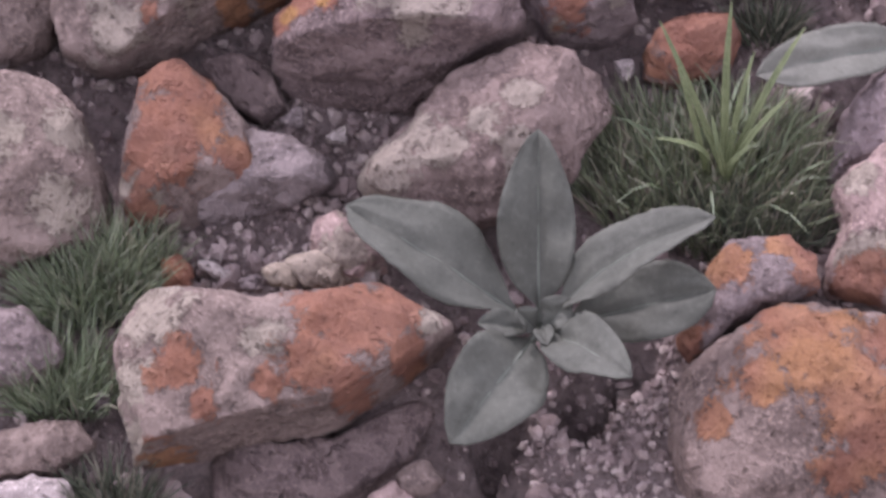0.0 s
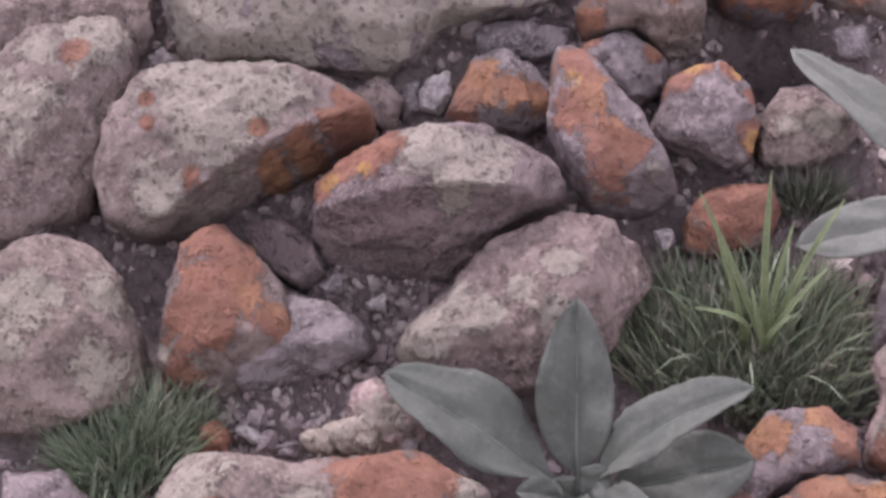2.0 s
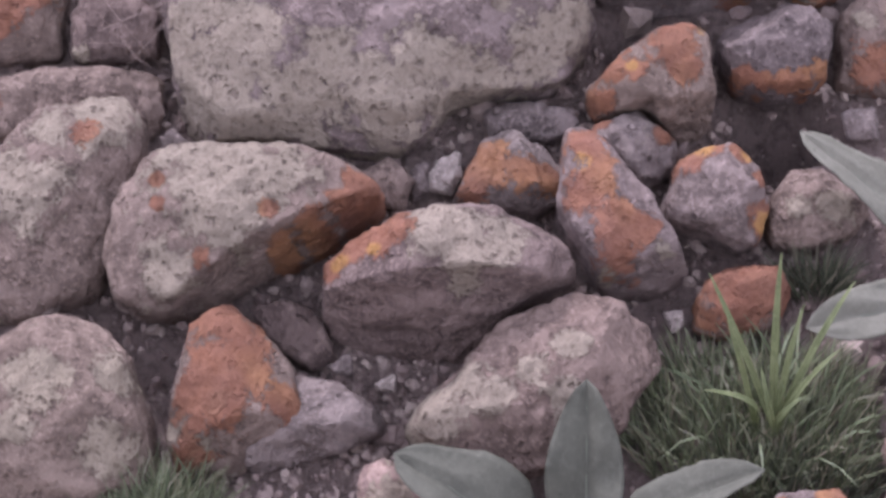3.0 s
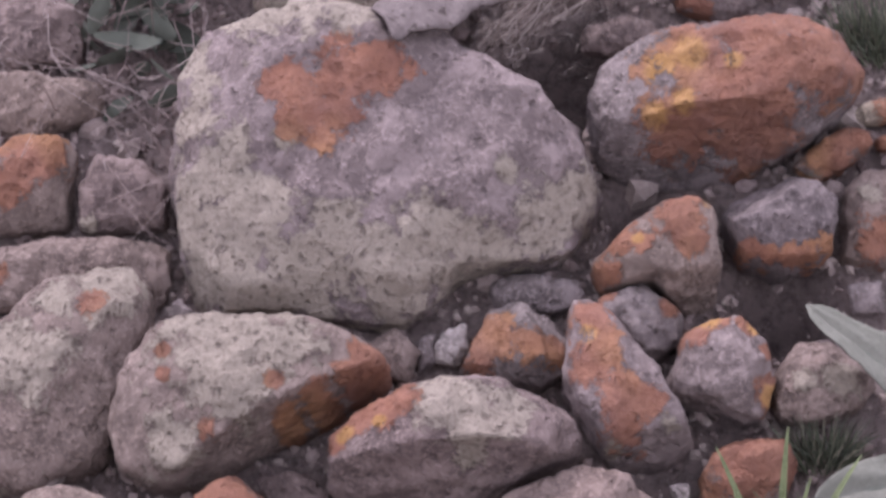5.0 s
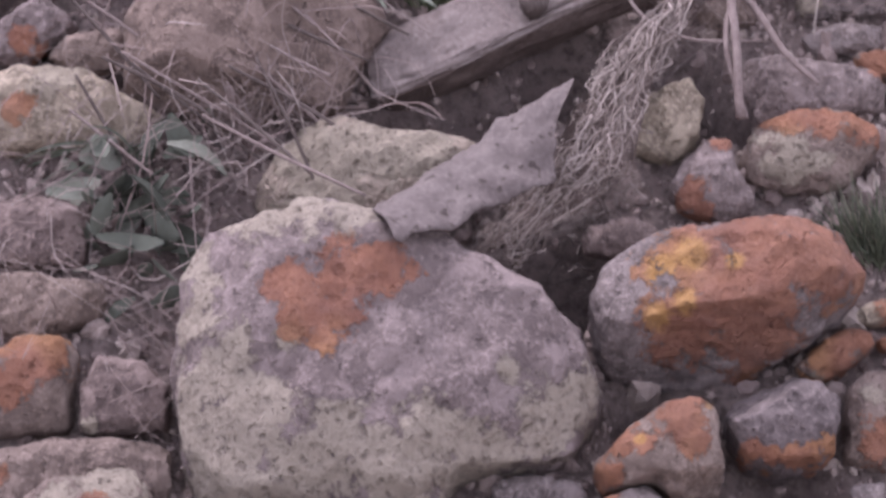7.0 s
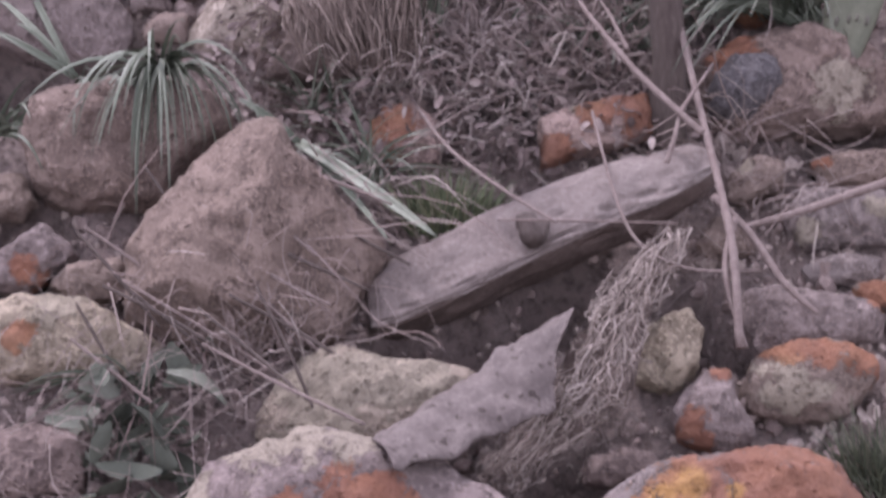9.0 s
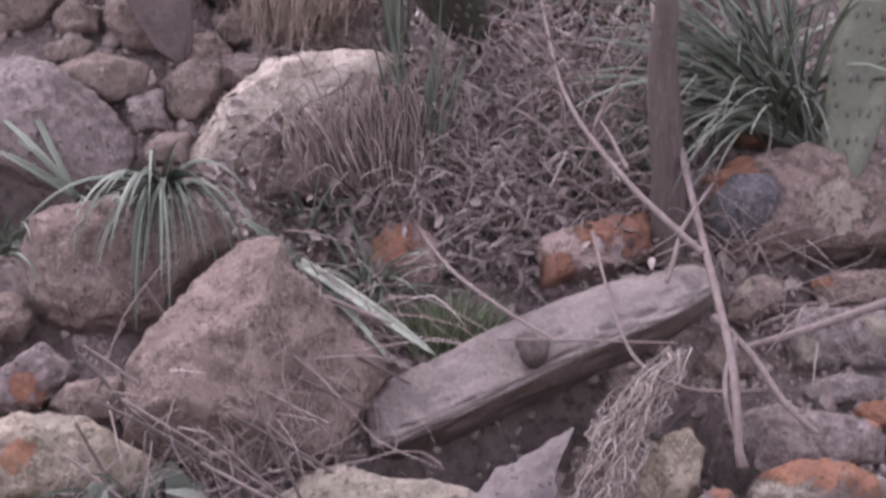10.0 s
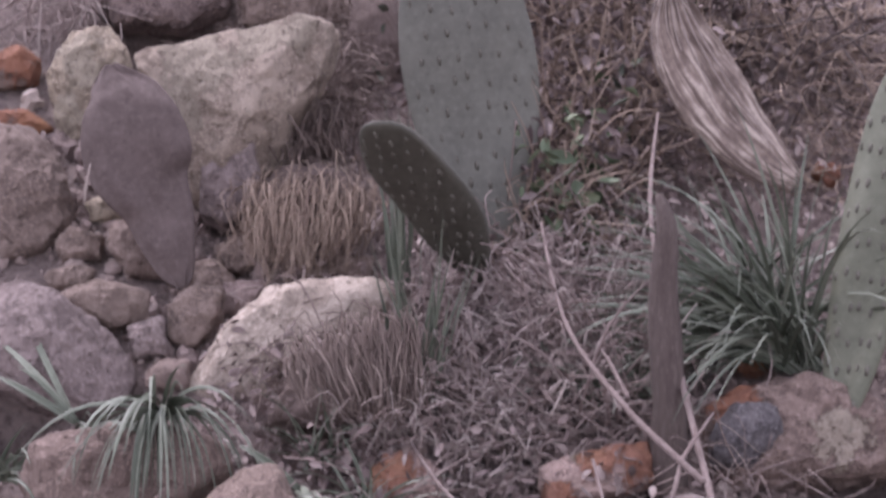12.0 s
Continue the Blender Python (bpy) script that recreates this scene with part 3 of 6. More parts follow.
stone("boulder", "big round boulder glowing with orange lichen", (0.274, 3.385, 0.443), 58, grey, 0.150, 5,
      [(3, 0.179), (11, 0.186), (30, 0.174), (48, 0.141), (93, 0.097), (135, 0.119), (165, 0.153), (181, 0.169), (206, 0.172), (218, 0.169), (246, 0.117), (295, 0.104), (341, 0.136)], [(272, 0.093, 0.5)],
      [(-0.035, 0.028, 0.080), (0.052, 0.044, 0.100), (0.132, 0.045, 0.080), (-0.049, -0.039, 0.060), (0.038, -0.031, 0.080), (-0.088, -0.036, 0.034), (0.118, 0.097, 0.037), (-0.100, 0.020, 0.022)], [], (0.02, 0.05), [(-0.080, 0.020, 0.034), (-0.088, -0.036, 0.028), (-0.040, 0.040, 0.036), (-0.050, -0.020, 0.024), (0.010, 0.030, 0.020)])
stone("stone", "angular stone with salmon-orange lichen", (0.204, 3.189, 0.310), 56, mauve, 0.097, 9,
      [(45, 0.082), (64, 0.08), (95, 0.065), (143, 0.059), (188, 0.095), (211, 0.094), (240, 0.039), (291, 0.08), (320, 0.082), (350, 0.067)], [(291, 0.07, 0.5)],
      [(0.015, 0.042, 0.046), (0.025, 0.015, 0.030), (-0.060, 0.010, 0.030), (-0.034, 0.004, 0.016), (-0.075, -0.030, 0.022)], [], (0.02, 0.05), [(0.050, 0.056, 0.014), (-0.040, 0.010, 0.012)])
stone("stone", "dark lilac block with an orange lichen band", (0.349, 3.229, 0.334), 56, dusk, 0.098, 10,
      [(27, 0.074), (53, 0.068), (85, 0.061), (148, 0.067), (169, 0.075), (198, 0.067), (224, 0.07), (268, 0.058), (308, 0.064), (331, 0.069)], [(276, 0.062, 0.22), (120, 0.06, 0.39)],
      [(-0.044, -0.036, 0.017), (-0.022, -0.042, 0.017), (0.005, -0.043, 0.017), (0.028, -0.040, 0.017), (0.050, -0.030, 0.017)], [], (0.0, 0.0))
stone("stone", "grey stone with a rusty stain", (0.476, 3.255, 0.335), 56, mauve, 0.049, 8,
      [(58, 0.082), (106, 0.068), (130, 0.062), (166, 0.049), (225, 0.073), (251, 0.062), (300, 0.082)], [],
      [(-0.006, -0.023, 0.036)], [(-0.020, 0.027, 0.022)], (0.05, 0.1))
stone("stone", "piece of elongated orange stone", (0.424, 3.348, 0.389), 57, brown, 0.040, 7,
      [(12, 0.05), (35, 0.056), (65, 0.042), (137, 0.024), (197, 0.056), (235, 0.05), (276, 0.027)], [],
      [(-0.004, 0.002, 0.059), (0.032, 0.021, 0.029)], [(-0.026, -0.035, 0.013)], (0.3, 0.0))
stone("pebble", "piece of ochre pebble", (0.494, 3.417, 0.425), 58, ochre, 0.024, 7,
      [(47, 0.039), (158, 0.026), (191, 0.046), (207, 0.043), (262, 0.019), (349, 0.041)], [],
      [(0.005, -0.001, 0.030)], [], (0.1, 0.0))
stone("pebble", "piece of small rust-coloured pebble", (0.510, 3.374, 0.399), 58, brown, 0.020, 7,
      [(5, 0.035), (71, 0.022), (176, 0.032), (203, 0.031), (289, 0.02)], [],
      [(-0.008, 0.003, 0.044)], [], (0.2, 0.0))
stone("stone", "piece of crumbly grey stone", (0.171, 3.120, 0.254), 55, grey, 0.049, 6,
      [(12, 0.054), (83, 0.045), (148, 0.058), (171, 0.063), (220, 0.037), (283, 0.052), (327, 0.055)], [],
      [(-0.050, 0.038, 0.028), (0.033, 0.018, 0.021)], [], (0.05, 0.2))
stone("stone", "mauve stone with faded orange lichen under dry grass", (-0.604, 3.281, 0.354), 57, mauve, 0.059, 7,
      [(35, 0.076), (61, 0.082), (104, 0.066), (157, 0.07), (227, 0.088), (315, 0.079), (347, 0.059)], [],
      [(0.006, 0.037, 0.066), (-0.021, -0.008, 0.029)], [], (0.1, 0.0))
stone("stone", "dark grey-brown stone under dry grass", (-0.482, 3.273, 0.346), 57, dark, 0.047, 7,
      [(12, 0.06), (59, 0.056), (122, 0.064), (168, 0.055), (222, 0.069), (259, 0.05), (327, 0.068)], [],
      [], [(-0.035, -0.039, 0.018)], (0.0, 0.08))
stone("stone", "low grey stone behind the pale boulder", (-0.532, 3.170, 0.281), 55, mauve, 0.038, 7,
      [(20, 0.122), (48, 0.068), (138, 0.068), (169, 0.128), (201, 0.13), (247, 0.048), (338, 0.113), (353, 0.125)], [],
      [(-0.092, -0.004, 0.021)], [], (0.03, 0.1))
stone("pebble", "piece of small grey pebble", (-0.395, 3.131, 0.252), 55, grey, 0.018, 6,
      [(92, 0.02), (163, 0.021), (228, 0.019), (322, 0.023), (360, 0.021)], [],
      [], [], (0.0, 0.0))
stone("stone", "round stone with orange crown and white specks", (0.408, 3.638, 0.569), 60, mauve, 0.060, 6,
      [(7, 0.098), (25, 0.1), (47, 0.078), (111, 0.061), (156, 0.081), (184, 0.093), (208, 0.093), (239, 0.072), (297, 0.065), (338, 0.072)], [],
      [(-0.030, 0.050, 0.043), (0.016, 0.035, 0.031), (0.077, 0.043, 0.047), (-0.061, 0.050, 0.023)], [(-0.030, -0.013, 0.043), (-0.068, 0.010, 0.019), (0.008, -0.020, 0.023)], (0.03, 0.1))
stone("stone", "lilac-grey stone with yellow-orange spots", (0.275, 3.587, 0.537), 60, lilac, 0.059, 7,
      [(38, 0.04), (66, 0.068), (88, 0.062), (132, 0.052), (187, 0.058), (221, 0.057), (287, 0.058), (335, 0.067)], [],
      [(0.009, 0.060, 0.023), (-0.029, -0.022, 0.027), (-0.013, -0.042, 0.019)], [], (0.05, 0.05))
stone("stone", "ochre stone in the gap behind the dry fibre", (0.218, 3.684, 0.594), 61, ochre, 0.053, 8,
      [(34, 0.059), (65, 0.071), (119, 0.046), (170, 0.053), (225, 0.064), (278, 0.06), (333, 0.047)], [],
      [], [], (0.0, 0.0))
stone("stone", "piece of lilac-grey angular stone", (0.415, 3.740, 0.627), 61, lilac, 0.052, 8,
      [(15, 0.104), (89, 0.042), (127, 0.062), (156, 0.099), (184, 0.091), (218, 0.086), (261, 0.044), (346, 0.11)], [],
      [(0.091, 0.036, 0.024)], [], (0.03, 0.03))
stone("stone", "small dark stone in the hollow", (0.151, 3.517, 0.487), 59, dark, 0.028, 6,
      [(24, 0.051), (99, 0.028), (170, 0.049), (204, 0.053), (262, 0.029), (354, 0.054)], [],
      [], [], (0.0, 0.0))
stone("boulder", "cream-coloured weathered stone behind the slab", (-0.181, 3.590, 0.541), 60, tan, 0.074, 7,
      [(8, 0.165), (24, 0.138), (65, 0.069), (119, 0.095), (146, 0.118), (175, 0.142), (197, 0.169), (220, 0.094), (291, 0.087), (348, 0.145)], [],
      [], [(-0.077, 0.028, 0.075), (0.000, 0.030, 0.070), (0.061, 0.030, 0.060), (-0.060, -0.030, 0.060)], (0.0, 0.3))
stone("boulder", "pyramid-shaped brownish stone behind dry stalks", (-0.361, 3.803, 0.691), 62, brown, 0.142, 10,
      [(3, 0.197), (38, 0.148), (73, 0.169), (79, 0.206), (94, 0.186), (122, 0.151), (146, 0.141), (181, 0.176), (212, 0.2), (259, 0.153), (315, 0.175), (341, 0.161)], [(359, 0.202, 1.3)],
      [], [], (0.0, 0.05))
stone("boulder", "piece of rounded buff stone", (-0.619, 3.687, 0.598), 61, ochre, 0.059, 6,
      [(15, 0.099), (62, 0.071), (119, 0.075), (155, 0.124), (211, 0.121), (339, 0.123), (358, 0.151)], [],
      [(-0.048, -0.001, 0.032)], [(-0.004, 0.040, 0.047)], (0.02, 0.1))
stone("stone", "grey stone wedged between boulders", (-0.583, 3.797, 0.655), 62, mauve, 0.032, 7,
      [(46, 0.05), (147, 0.046), (186, 0.064), (251, 0.036), (340, 0.061)], [],
      [], [], (0.0, 0.0))
stone("stone", "pointed lilac stone with an orange spot", (-0.678, 3.822, 0.675), 62, lilac, 0.047, 10,
      [(14, 0.068), (73, 0.06), (182, 0.058), (217, 0.069), (279, 0.045), (349, 0.045)], [],
      [(0.002, -0.017, 0.029)], [], (0.0, 0.0))
stone("boulder", "rounded earthy-brown boulder under a strap-leaved tuft", (-0.574, 4.009, 0.803), 63, brown, 0.101, 6,
      [(10, 0.17), (28, 0.17), (75, 0.099), (140, 0.126), (156, 0.148), (176, 0.146), (212, 0.141), (240, 0.123), (303, 0.124), (339, 0.104)], [],
      [], [], (0.0, 0.02))
stone("stone", "piece of small mauve stone", (-0.730, 3.940, 0.742), 63, mauve, 0.035, 7,
      [(63, 0.043), (145, 0.044), (225, 0.046), (307, 0.039), (351, 0.043)], [],
      [], [], (0.0, 0.0))
stone("boulder", "angular lilac slab with flat faces", (-0.720, 4.281, 0.959), 65, lilac, 0.077, 13,
      [(22, 0.101), (88, 0.1), (114, 0.123), (130, 0.129), (146, 0.141), (207, 0.12), (245, 0.087), (288, 0.109), (309, 0.121), (339, 0.142), (358, 0.131)], [(12, 0.102, 1.2)],
      [], [], (0.0, 0.0))
stone("boulder", "arched bleached slab with an earthy front", (-0.349, 4.321, 0.980), 66, bleached, 0.066, 9,
      [(4, 0.127), (21, 0.186), (35, 0.182), (84, 0.1), (117, 0.088), (172, 0.1), (208, 0.184), (216, 0.18), (247, 0.128)], [],
      [], [], (0.0, 0.04))
stone("stone", "piece of mauve rubble stone", (-0.619, 4.518, 1.093), 67, mauve, 0.049, 8,
      [(45, 0.037), (102, 0.055), (134, 0.061), (172, 0.046), (262, 0.045), (317, 0.071)], [],
      [], [], (0.0, 0.0))
stone("stone", "small mauve rubble stone", (-0.713, 4.534, 1.098), 67, mauve, 0.030, 8,
      [(25, 0.043), (110, 0.033), (170, 0.043), (229, 0.04), (332, 0.042)], [],
      [], [], (0.0, 0.0))
stone("stone", "flat mauve rubble stone", (-0.718, 4.469, 1.056), 67, mauve, 0.021, 9,
      [(23, 0.043), (104, 0.022), (177, 0.045), (215, 0.036), (335, 0.036)], [],
      [], [], (0.0, 0.0))
stone("stone", "broad mauve rubble stone", (-0.647, 4.402, 1.021), 66, mauve, 0.041, 9,
      [(18, 0.072), (107, 0.041), (167, 0.084), (195, 0.064), (284, 0.044), (340, 0.071)], [],
      [], [], (0.0, 0.0))
stone("stone", "squarish lilac rubble stone", (-0.571, 4.334, 0.978), 66, lilac, 0.034, 10,
      [(59, 0.045), (152, 0.042), (239, 0.04), (317, 0.042)], [],
      [], [], (0.0, 0.0))
stone("stone", "upright mauve rubble stone", (-0.504, 4.377, 1.008), 66, mauve, 0.045, 8,
      [(48, 0.067), (99, 0.05), (153, 0.047), (233, 0.064), (276, 0.055), (354, 0.043)], [],
      [], [], (0.0, 0.05))
stone("stone", "mauve rubble stone below the dead fibre", (-0.445, 4.516, 1.087), 67, mauve, 0.032, 8,
      [(23, 0.042), (102, 0.035), (163, 0.05), (230, 0.035), (319, 0.047)], [],
      [], [], (0.0, 0.0))
stone("stone", "mauve rubble stone in the gap", (-0.532, 4.266, 0.935), 65, mauve, 0.024, 8,
      [(35, 0.04), (93, 0.027), (174, 0.039), (214, 0.04), (325, 0.037)], [],
      [], [], (0.0, 0.0))
stone("stone", "little ochre rubble stone", (-0.677, 4.624, 1.149), 68, ochre, 0.024, 7,
      [(4, 0.048), (100, 0.026), (165, 0.042), (217, 0.037), (335, 0.038)], [],
      [], [], (0.0, 0.0))
stone("stone", "flat mauve stone above the slab", (-0.276, 4.501, 1.074), 67, mauve, 0.018, 7,
      [(22, 0.054), (114, 0.021), (176, 0.062), (203, 0.047), (340, 0.049)], [],
      [], [], (0.0, 0.0))
stone("stone", "piece of mauve rubble stone", (-0.493, 4.469, 1.058), 67, mauve, 0.032, 8,
      [(75, 0.032), (155, 0.05), (204, 0.038), (311, 0.044), (354, 0.046)], [],
      [], [], (0.0, 0.0))
stone("stone", "dark rubble stone behind the arched slab", (-0.432, 4.424, 1.032), 66, dark, 0.034, 8,
      [(1, 0.043), (45, 0.046), (146, 0.04), (218, 0.045), (270, 0.036)], [],
      [], [], (0.0, 0.0))
stone("boulder", "dark mauve boulder with sparse pits", (-0.824, 4.617, 1.162), 68, mauve, 0.084, 7,
      [(57, 0.1), (84, 0.128), (123, 0.144), (242, 0.134), (267, 0.126), (300, 0.112), (327, 0.107), (359, 0.091)], [],
      [], [], (0.0, 0.0))
stone("boulder", "ochre boulder in the rubble face", (-0.474, 4.715, 1.332), 69, tan, 0.126, 9,
      [(10, 0.148), (34, 0.208), (46, 0.19), (140, 0.114), (161, 0.185), (179, 0.143), (227, 0.150), (258, 0.215), (283, 0.205), (312, 0.140), (333, 0.105)], [(318, 0.135, 0.5)],
      [], [(-0.060, 0.030, 0.080), (0.040, 0.080, 0.050), (0.110, 0.090, 0.040), (-0.080, -0.060, 0.040)], (0.0, 0.12))
stone("stone", "lilac stone below the ochre boulder", (-0.472, 4.608, 1.194), 68, lilac, 0.053, 9,
      [(64, 0.087), (132, 0.077), (232, 0.076), (274, 0.079), (325, 0.068)], [],
      [], [], (0.0, 0.0))
stone("boulder", "knobbly cream stone behind the dead cactus pad", (-0.753, 4.904, 1.329), 69, ochre, 0.066, 7,
      [(46, 0.098), (72, 0.117), (108, 0.105), (159, 0.077), (252, 0.129), (270, 0.122), (327, 0.075)], [],
      [], [(-0.009, 0.030, 0.061), (-0.034, -0.064, 0.040)], (0.05, 0.2))
stone("boulder", "dark stone in shade at the top of the rubble", (-0.650, 5.162, 1.484), 71, dark, 0.063, 7,
      [(25, 0.14), (157, 0.145), (215, 0.113), (300, 0.08), (348, 0.122)], [],
      [], [], (0.0, 0.0))
stone("boulder", "mauve stone at the top of the rubble", (-0.408, 5.164, 1.483), 71, mauve, 0.058, 8,
      [(33, 0.113), (162, 0.124), (211, 0.11), (304, 0.067), (349, 0.12)], [],
      [], [], (0.0, 0.0))
stone("stone", "rust-orange stone in dry grass", (-0.900, 4.955, 1.354), 70, brown, 0.046, 7,
      [(20, 0.057), (71, 0.053), (160, 0.053), (223, 0.063), (323, 0.052)], [],
      [(0.020, 0.004, 0.051)], [], (0.2, 0.0))
stone("stone", "piece of flat rusty stone", (-0.869, 4.831, 1.274), 69, brown, 0.025, 7,
      [(53, 0.031), (162, 0.061), (192, 0.057), (321, 0.04), (352, 0.069)], [],
      [(0.031, -0.000, 0.045), (-0.030, 0.019, 0.040)], [], (0.2, 0.0))
stone("stone", "salmon stone behind grass blades", (-0.155, 4.047, 0.811), 64, pink, 0.050, 7,
      [(19, 0.058), (72, 0.055), (124, 0.058), (171, 0.057), (213, 0.06), (254, 0.051), (322, 0.065)], [],
      [(-0.024, 0.010, 0.059)], [], (0.2, 0.0))
stone("stone", "salmon and orange flaked stone", (0.124, 4.065, 0.824), 64, pink, 0.057, 9,
      [(35, 0.099), (144, 0.051), (171, 0.083), (223, 0.105), (228, 0.061), (325, 0.049), (359, 0.09)], [],
      [(-0.054, -0.043, 0.038), (0.067, 0.023, 0.051), (-0.000, 0.014, 0.034)], [(-0.009, 0.022, 0.030)], (0.12, 0.05))
stone("stone", "orange stone under strap leaves", (0.374, 4.315, 0.967), 66, brown, 0.033, 7,
      [(56, 0.045), (120, 0.037), (186, 0.04), (228, 0.041), (321, 0.047)], [],
      [(-0.010, 0.005, 0.053)], [], (0.3, 0.0))
stone("boulder", "brown slab at the foot of the cactus", (0.439, 4.140, 0.874), 64, brown, 0.074, 7,
      [(7, 0.181), (25, 0.127), (86, 0.1), (143, 0.126), (169, 0.17), (193, 0.163), (216, 0.146), (286, 0.078), (343, 0.186)], [],
      [(-0.120, 0.060, 0.052)], [(0.048, -0.007, 0.052)], (0.05, 0.1))
# made-up stone: its slate colour stands in for a soft dark smear
stone("stone", "blue-grey stone added for a dark smear on the brown slab", (0.346, 4.090, 0.889), 64, slate, 0.050, 6,
      [(3, 0.059), (49, 0.066), (116, 0.049), (187, 0.056), (226, 0.068), (281, 0.049)], [],
      [], [], (0.0, 0.0))
stone("stone", "small orange stone near the cactus", (0.529, 4.735, 1.216), 68, brown, 0.023, 7,
      [(43, 0.027), (132, 0.026), (184, 0.027), (271, 0.026), (336, 0.026)], [],
      [(0.001, -0.001, 0.039)], [], (0.4, 0.0))
stone("stone", "mauve stone under the dry branches", (0.359, 3.983, 0.769), 63, mauve, 0.040, 7,
      [(36, 0.052), (87, 0.038), (162, 0.04), (214, 0.051), (250, 0.043), (345, 0.043)], [],
      [], [(-0.015, 0.013, 0.021)], (0.0, 0.15))
stone("stone", "grey stone under a dry cane", (0.484, 3.914, 0.730), 63, grey, 0.045, 7,
      [(3, 0.097), (42, 0.067), (144, 0.075), (168, 0.087), (211, 0.09), (336, 0.087)], [],
      [], [(-0.055, -0.022, 0.025), (0.043, 0.013, 0.025)], (0.0, 0.15))
stone("stone", "piece of low grey stone", (0.472, 3.834, 0.676), 62, grey, 0.024, 7,
      [(21, 0.058), (109, 0.025), (177, 0.063), (212, 0.047), (343, 0.052)], [],
      [], [], (0.0, 0.0))
stone("stone", "brown stone in shadow", (0.514, 4.014, 0.784), 63, brown, 0.027, 7,
      [(24, 0.069), (123, 0.032), (173, 0.074), (206, 0.065), (341, 0.066)], [],
      [(-0.059, 0.010, 0.021)], [], (0.05, 0.1))
stone("stone", "mauve stone below the twigs", (0.311, 3.881, 0.706), 62, mauve, 0.033, 7,
      [(35, 0.043), (122, 0.038), (192, 0.045), (238, 0.039), (339, 0.045)], [],
      [], [], (0.0, 0.0))
stone("stone", "mauve stone with orange lichen", (0.530, 3.789, 0.650), 61, mauve, 0.028, 7,
      [(25, 0.043), (106, 0.026), (160, 0.049), (201, 0.042), (322, 0.047)], [],
      [(-0.016, 0.006, 0.040)], [], (0.1, 0.0))
stone("stone", "dull pink stone in the dry thicket", (0.103, 4.401, 1.017), 66, pink, 0.029, 7,
      [(1, 0.041), (66, 0.036), (155, 0.042), (224, 0.04), (312, 0.035)], [],
      [], [], (0.0, 0.0))
stone("stone", "pale broken stone beside the slab", (-0.186, 4.409, 1.021), 66, pale, 0.025, 7,
      [(8, 0.033), (96, 0.027), (173, 0.033), (225, 0.027), (306, 0.028)], [],
      [], [], (0.0, 0.0))
stone("stone", "dark stone in the gap", (-0.776, 4.284, 0.953), 65, dark, 0.049, 8,
      [(64, 0.057), (136, 0.06), (232, 0.06), (277, 0.056), (358, 0.055)], [],
      [], [], (0.0, 0.0))
stone("stone", "dark stone among dry leaves", (-0.626, 3.504, 0.484), 59, dark, 0.048, 7,
      [(25, 0.078), (94, 0.055), (151, 0.079), (214, 0.077), (248, 0.054), (328, 0.079)], [],
      [], [], (0.0, 0.0))
stone("stone", "mauve stone among dry leaves", (-0.604, 3.402, 0.422), 58, mauve, 0.044, 7,
      [(19, 0.089), (104, 0.044), (155, 0.082), (204, 0.077), (265, 0.052), (349, 0.081)], [],
      [], [], (0.0, 0.0))
stone("stone", "earthy clod matted with dead roots", (-0.348, 4.619, 1.157), 68, earth, 0.061, 6,
      [(24, 0.098), (60, 0.084), (127, 0.083), (164, 0.098), (219, 0.093), (284, 0.083), (336, 0.09)], [],
      [], [], (0.0, 0.0))
stone("stone", "dark earthy clod under dead roots", (-0.371, 4.802, 1.263), 69, earth, 0.047, 6,
      [(40, 0.094), (105, 0.051), (153, 0.084), (217, 0.084), (261, 0.06), (330, 0.076)], [],
      [], [], (0.0, 0.0))
stone("stone", "earth bank clod under dry roots", (-0.259, 5.031, 1.401), 70, earth, 0.049, 6,
      [(72, 0.117), (115, 0.098), (229, 0.088), (271, 0.117), (331, 0.069)], [],
      [], [], (0.0, 0.0))
stone("boulder", "earthy brown front of the arched slab", (-0.244, 4.214, 0.923), 65, earth, 0.092, 6,
      [(32, 0.118), (54, 0.131), (83, 0.083), (153, 0.082), (198, 0.136), (211, 0.139), (257, 0.081), (334, 0.106)], [],
      [], [], (0.0, 0.0))
# added stone: its dark colour stands in for shadow below the overhang
stone("stone", "dark stone added to deepen the shade under the flat boulder", (-0.137, 2.535, -0.170), 47, dark, 0.050, 7,
      [(3, 0.103), (21, 0.136), (34, 0.152), (55, 0.036), (151, 0.046), (165, 0.099), (179, 0.125), (203, 0.129), (235, 0.069), (320, 0.059)], [],
      [], [], (0.0, 0.0))
stone("pebble", "slim whitish pebble wedged between boulders", (-0.535, 2.923, 0.128), 53, pale, 0.019, 7,
      [(13, 0.025), (46, 0.026), (113, 0.012), (201, 0.026), (223, 0.027), (256, 0.015)], [],
      [], [], (0.0, 0.0))
stone("pebble", "small grey pebble beside the grass", (-0.378, 2.555, -0.096), 48, grey, 0.011, 7,
      [(23, 0.015), (79, 0.012), (187, 0.015), (219, 0.015), (314, 0.011)], [],
      [], [], (0.0, 0.0))
stone("pebble", "mauve pebble below the flat boulder", (-0.026, 2.471, -0.143), 47, mauve, 0.022, 7,
      [(71, 0.024), (162, 0.027), (212, 0.027), (284, 0.021), (359, 0.03)], [],
      [], [], (0.0, 0.0))
stone("pebble", "pinkish pebble below the flat boulder", (-0.055, 2.453, -0.155), 46, pink, 0.018, 7,
      [(82, 0.018), (178, 0.028), (259, 0.017), (355, 0.028)], [],
      [], [], (0.0, 0.0))
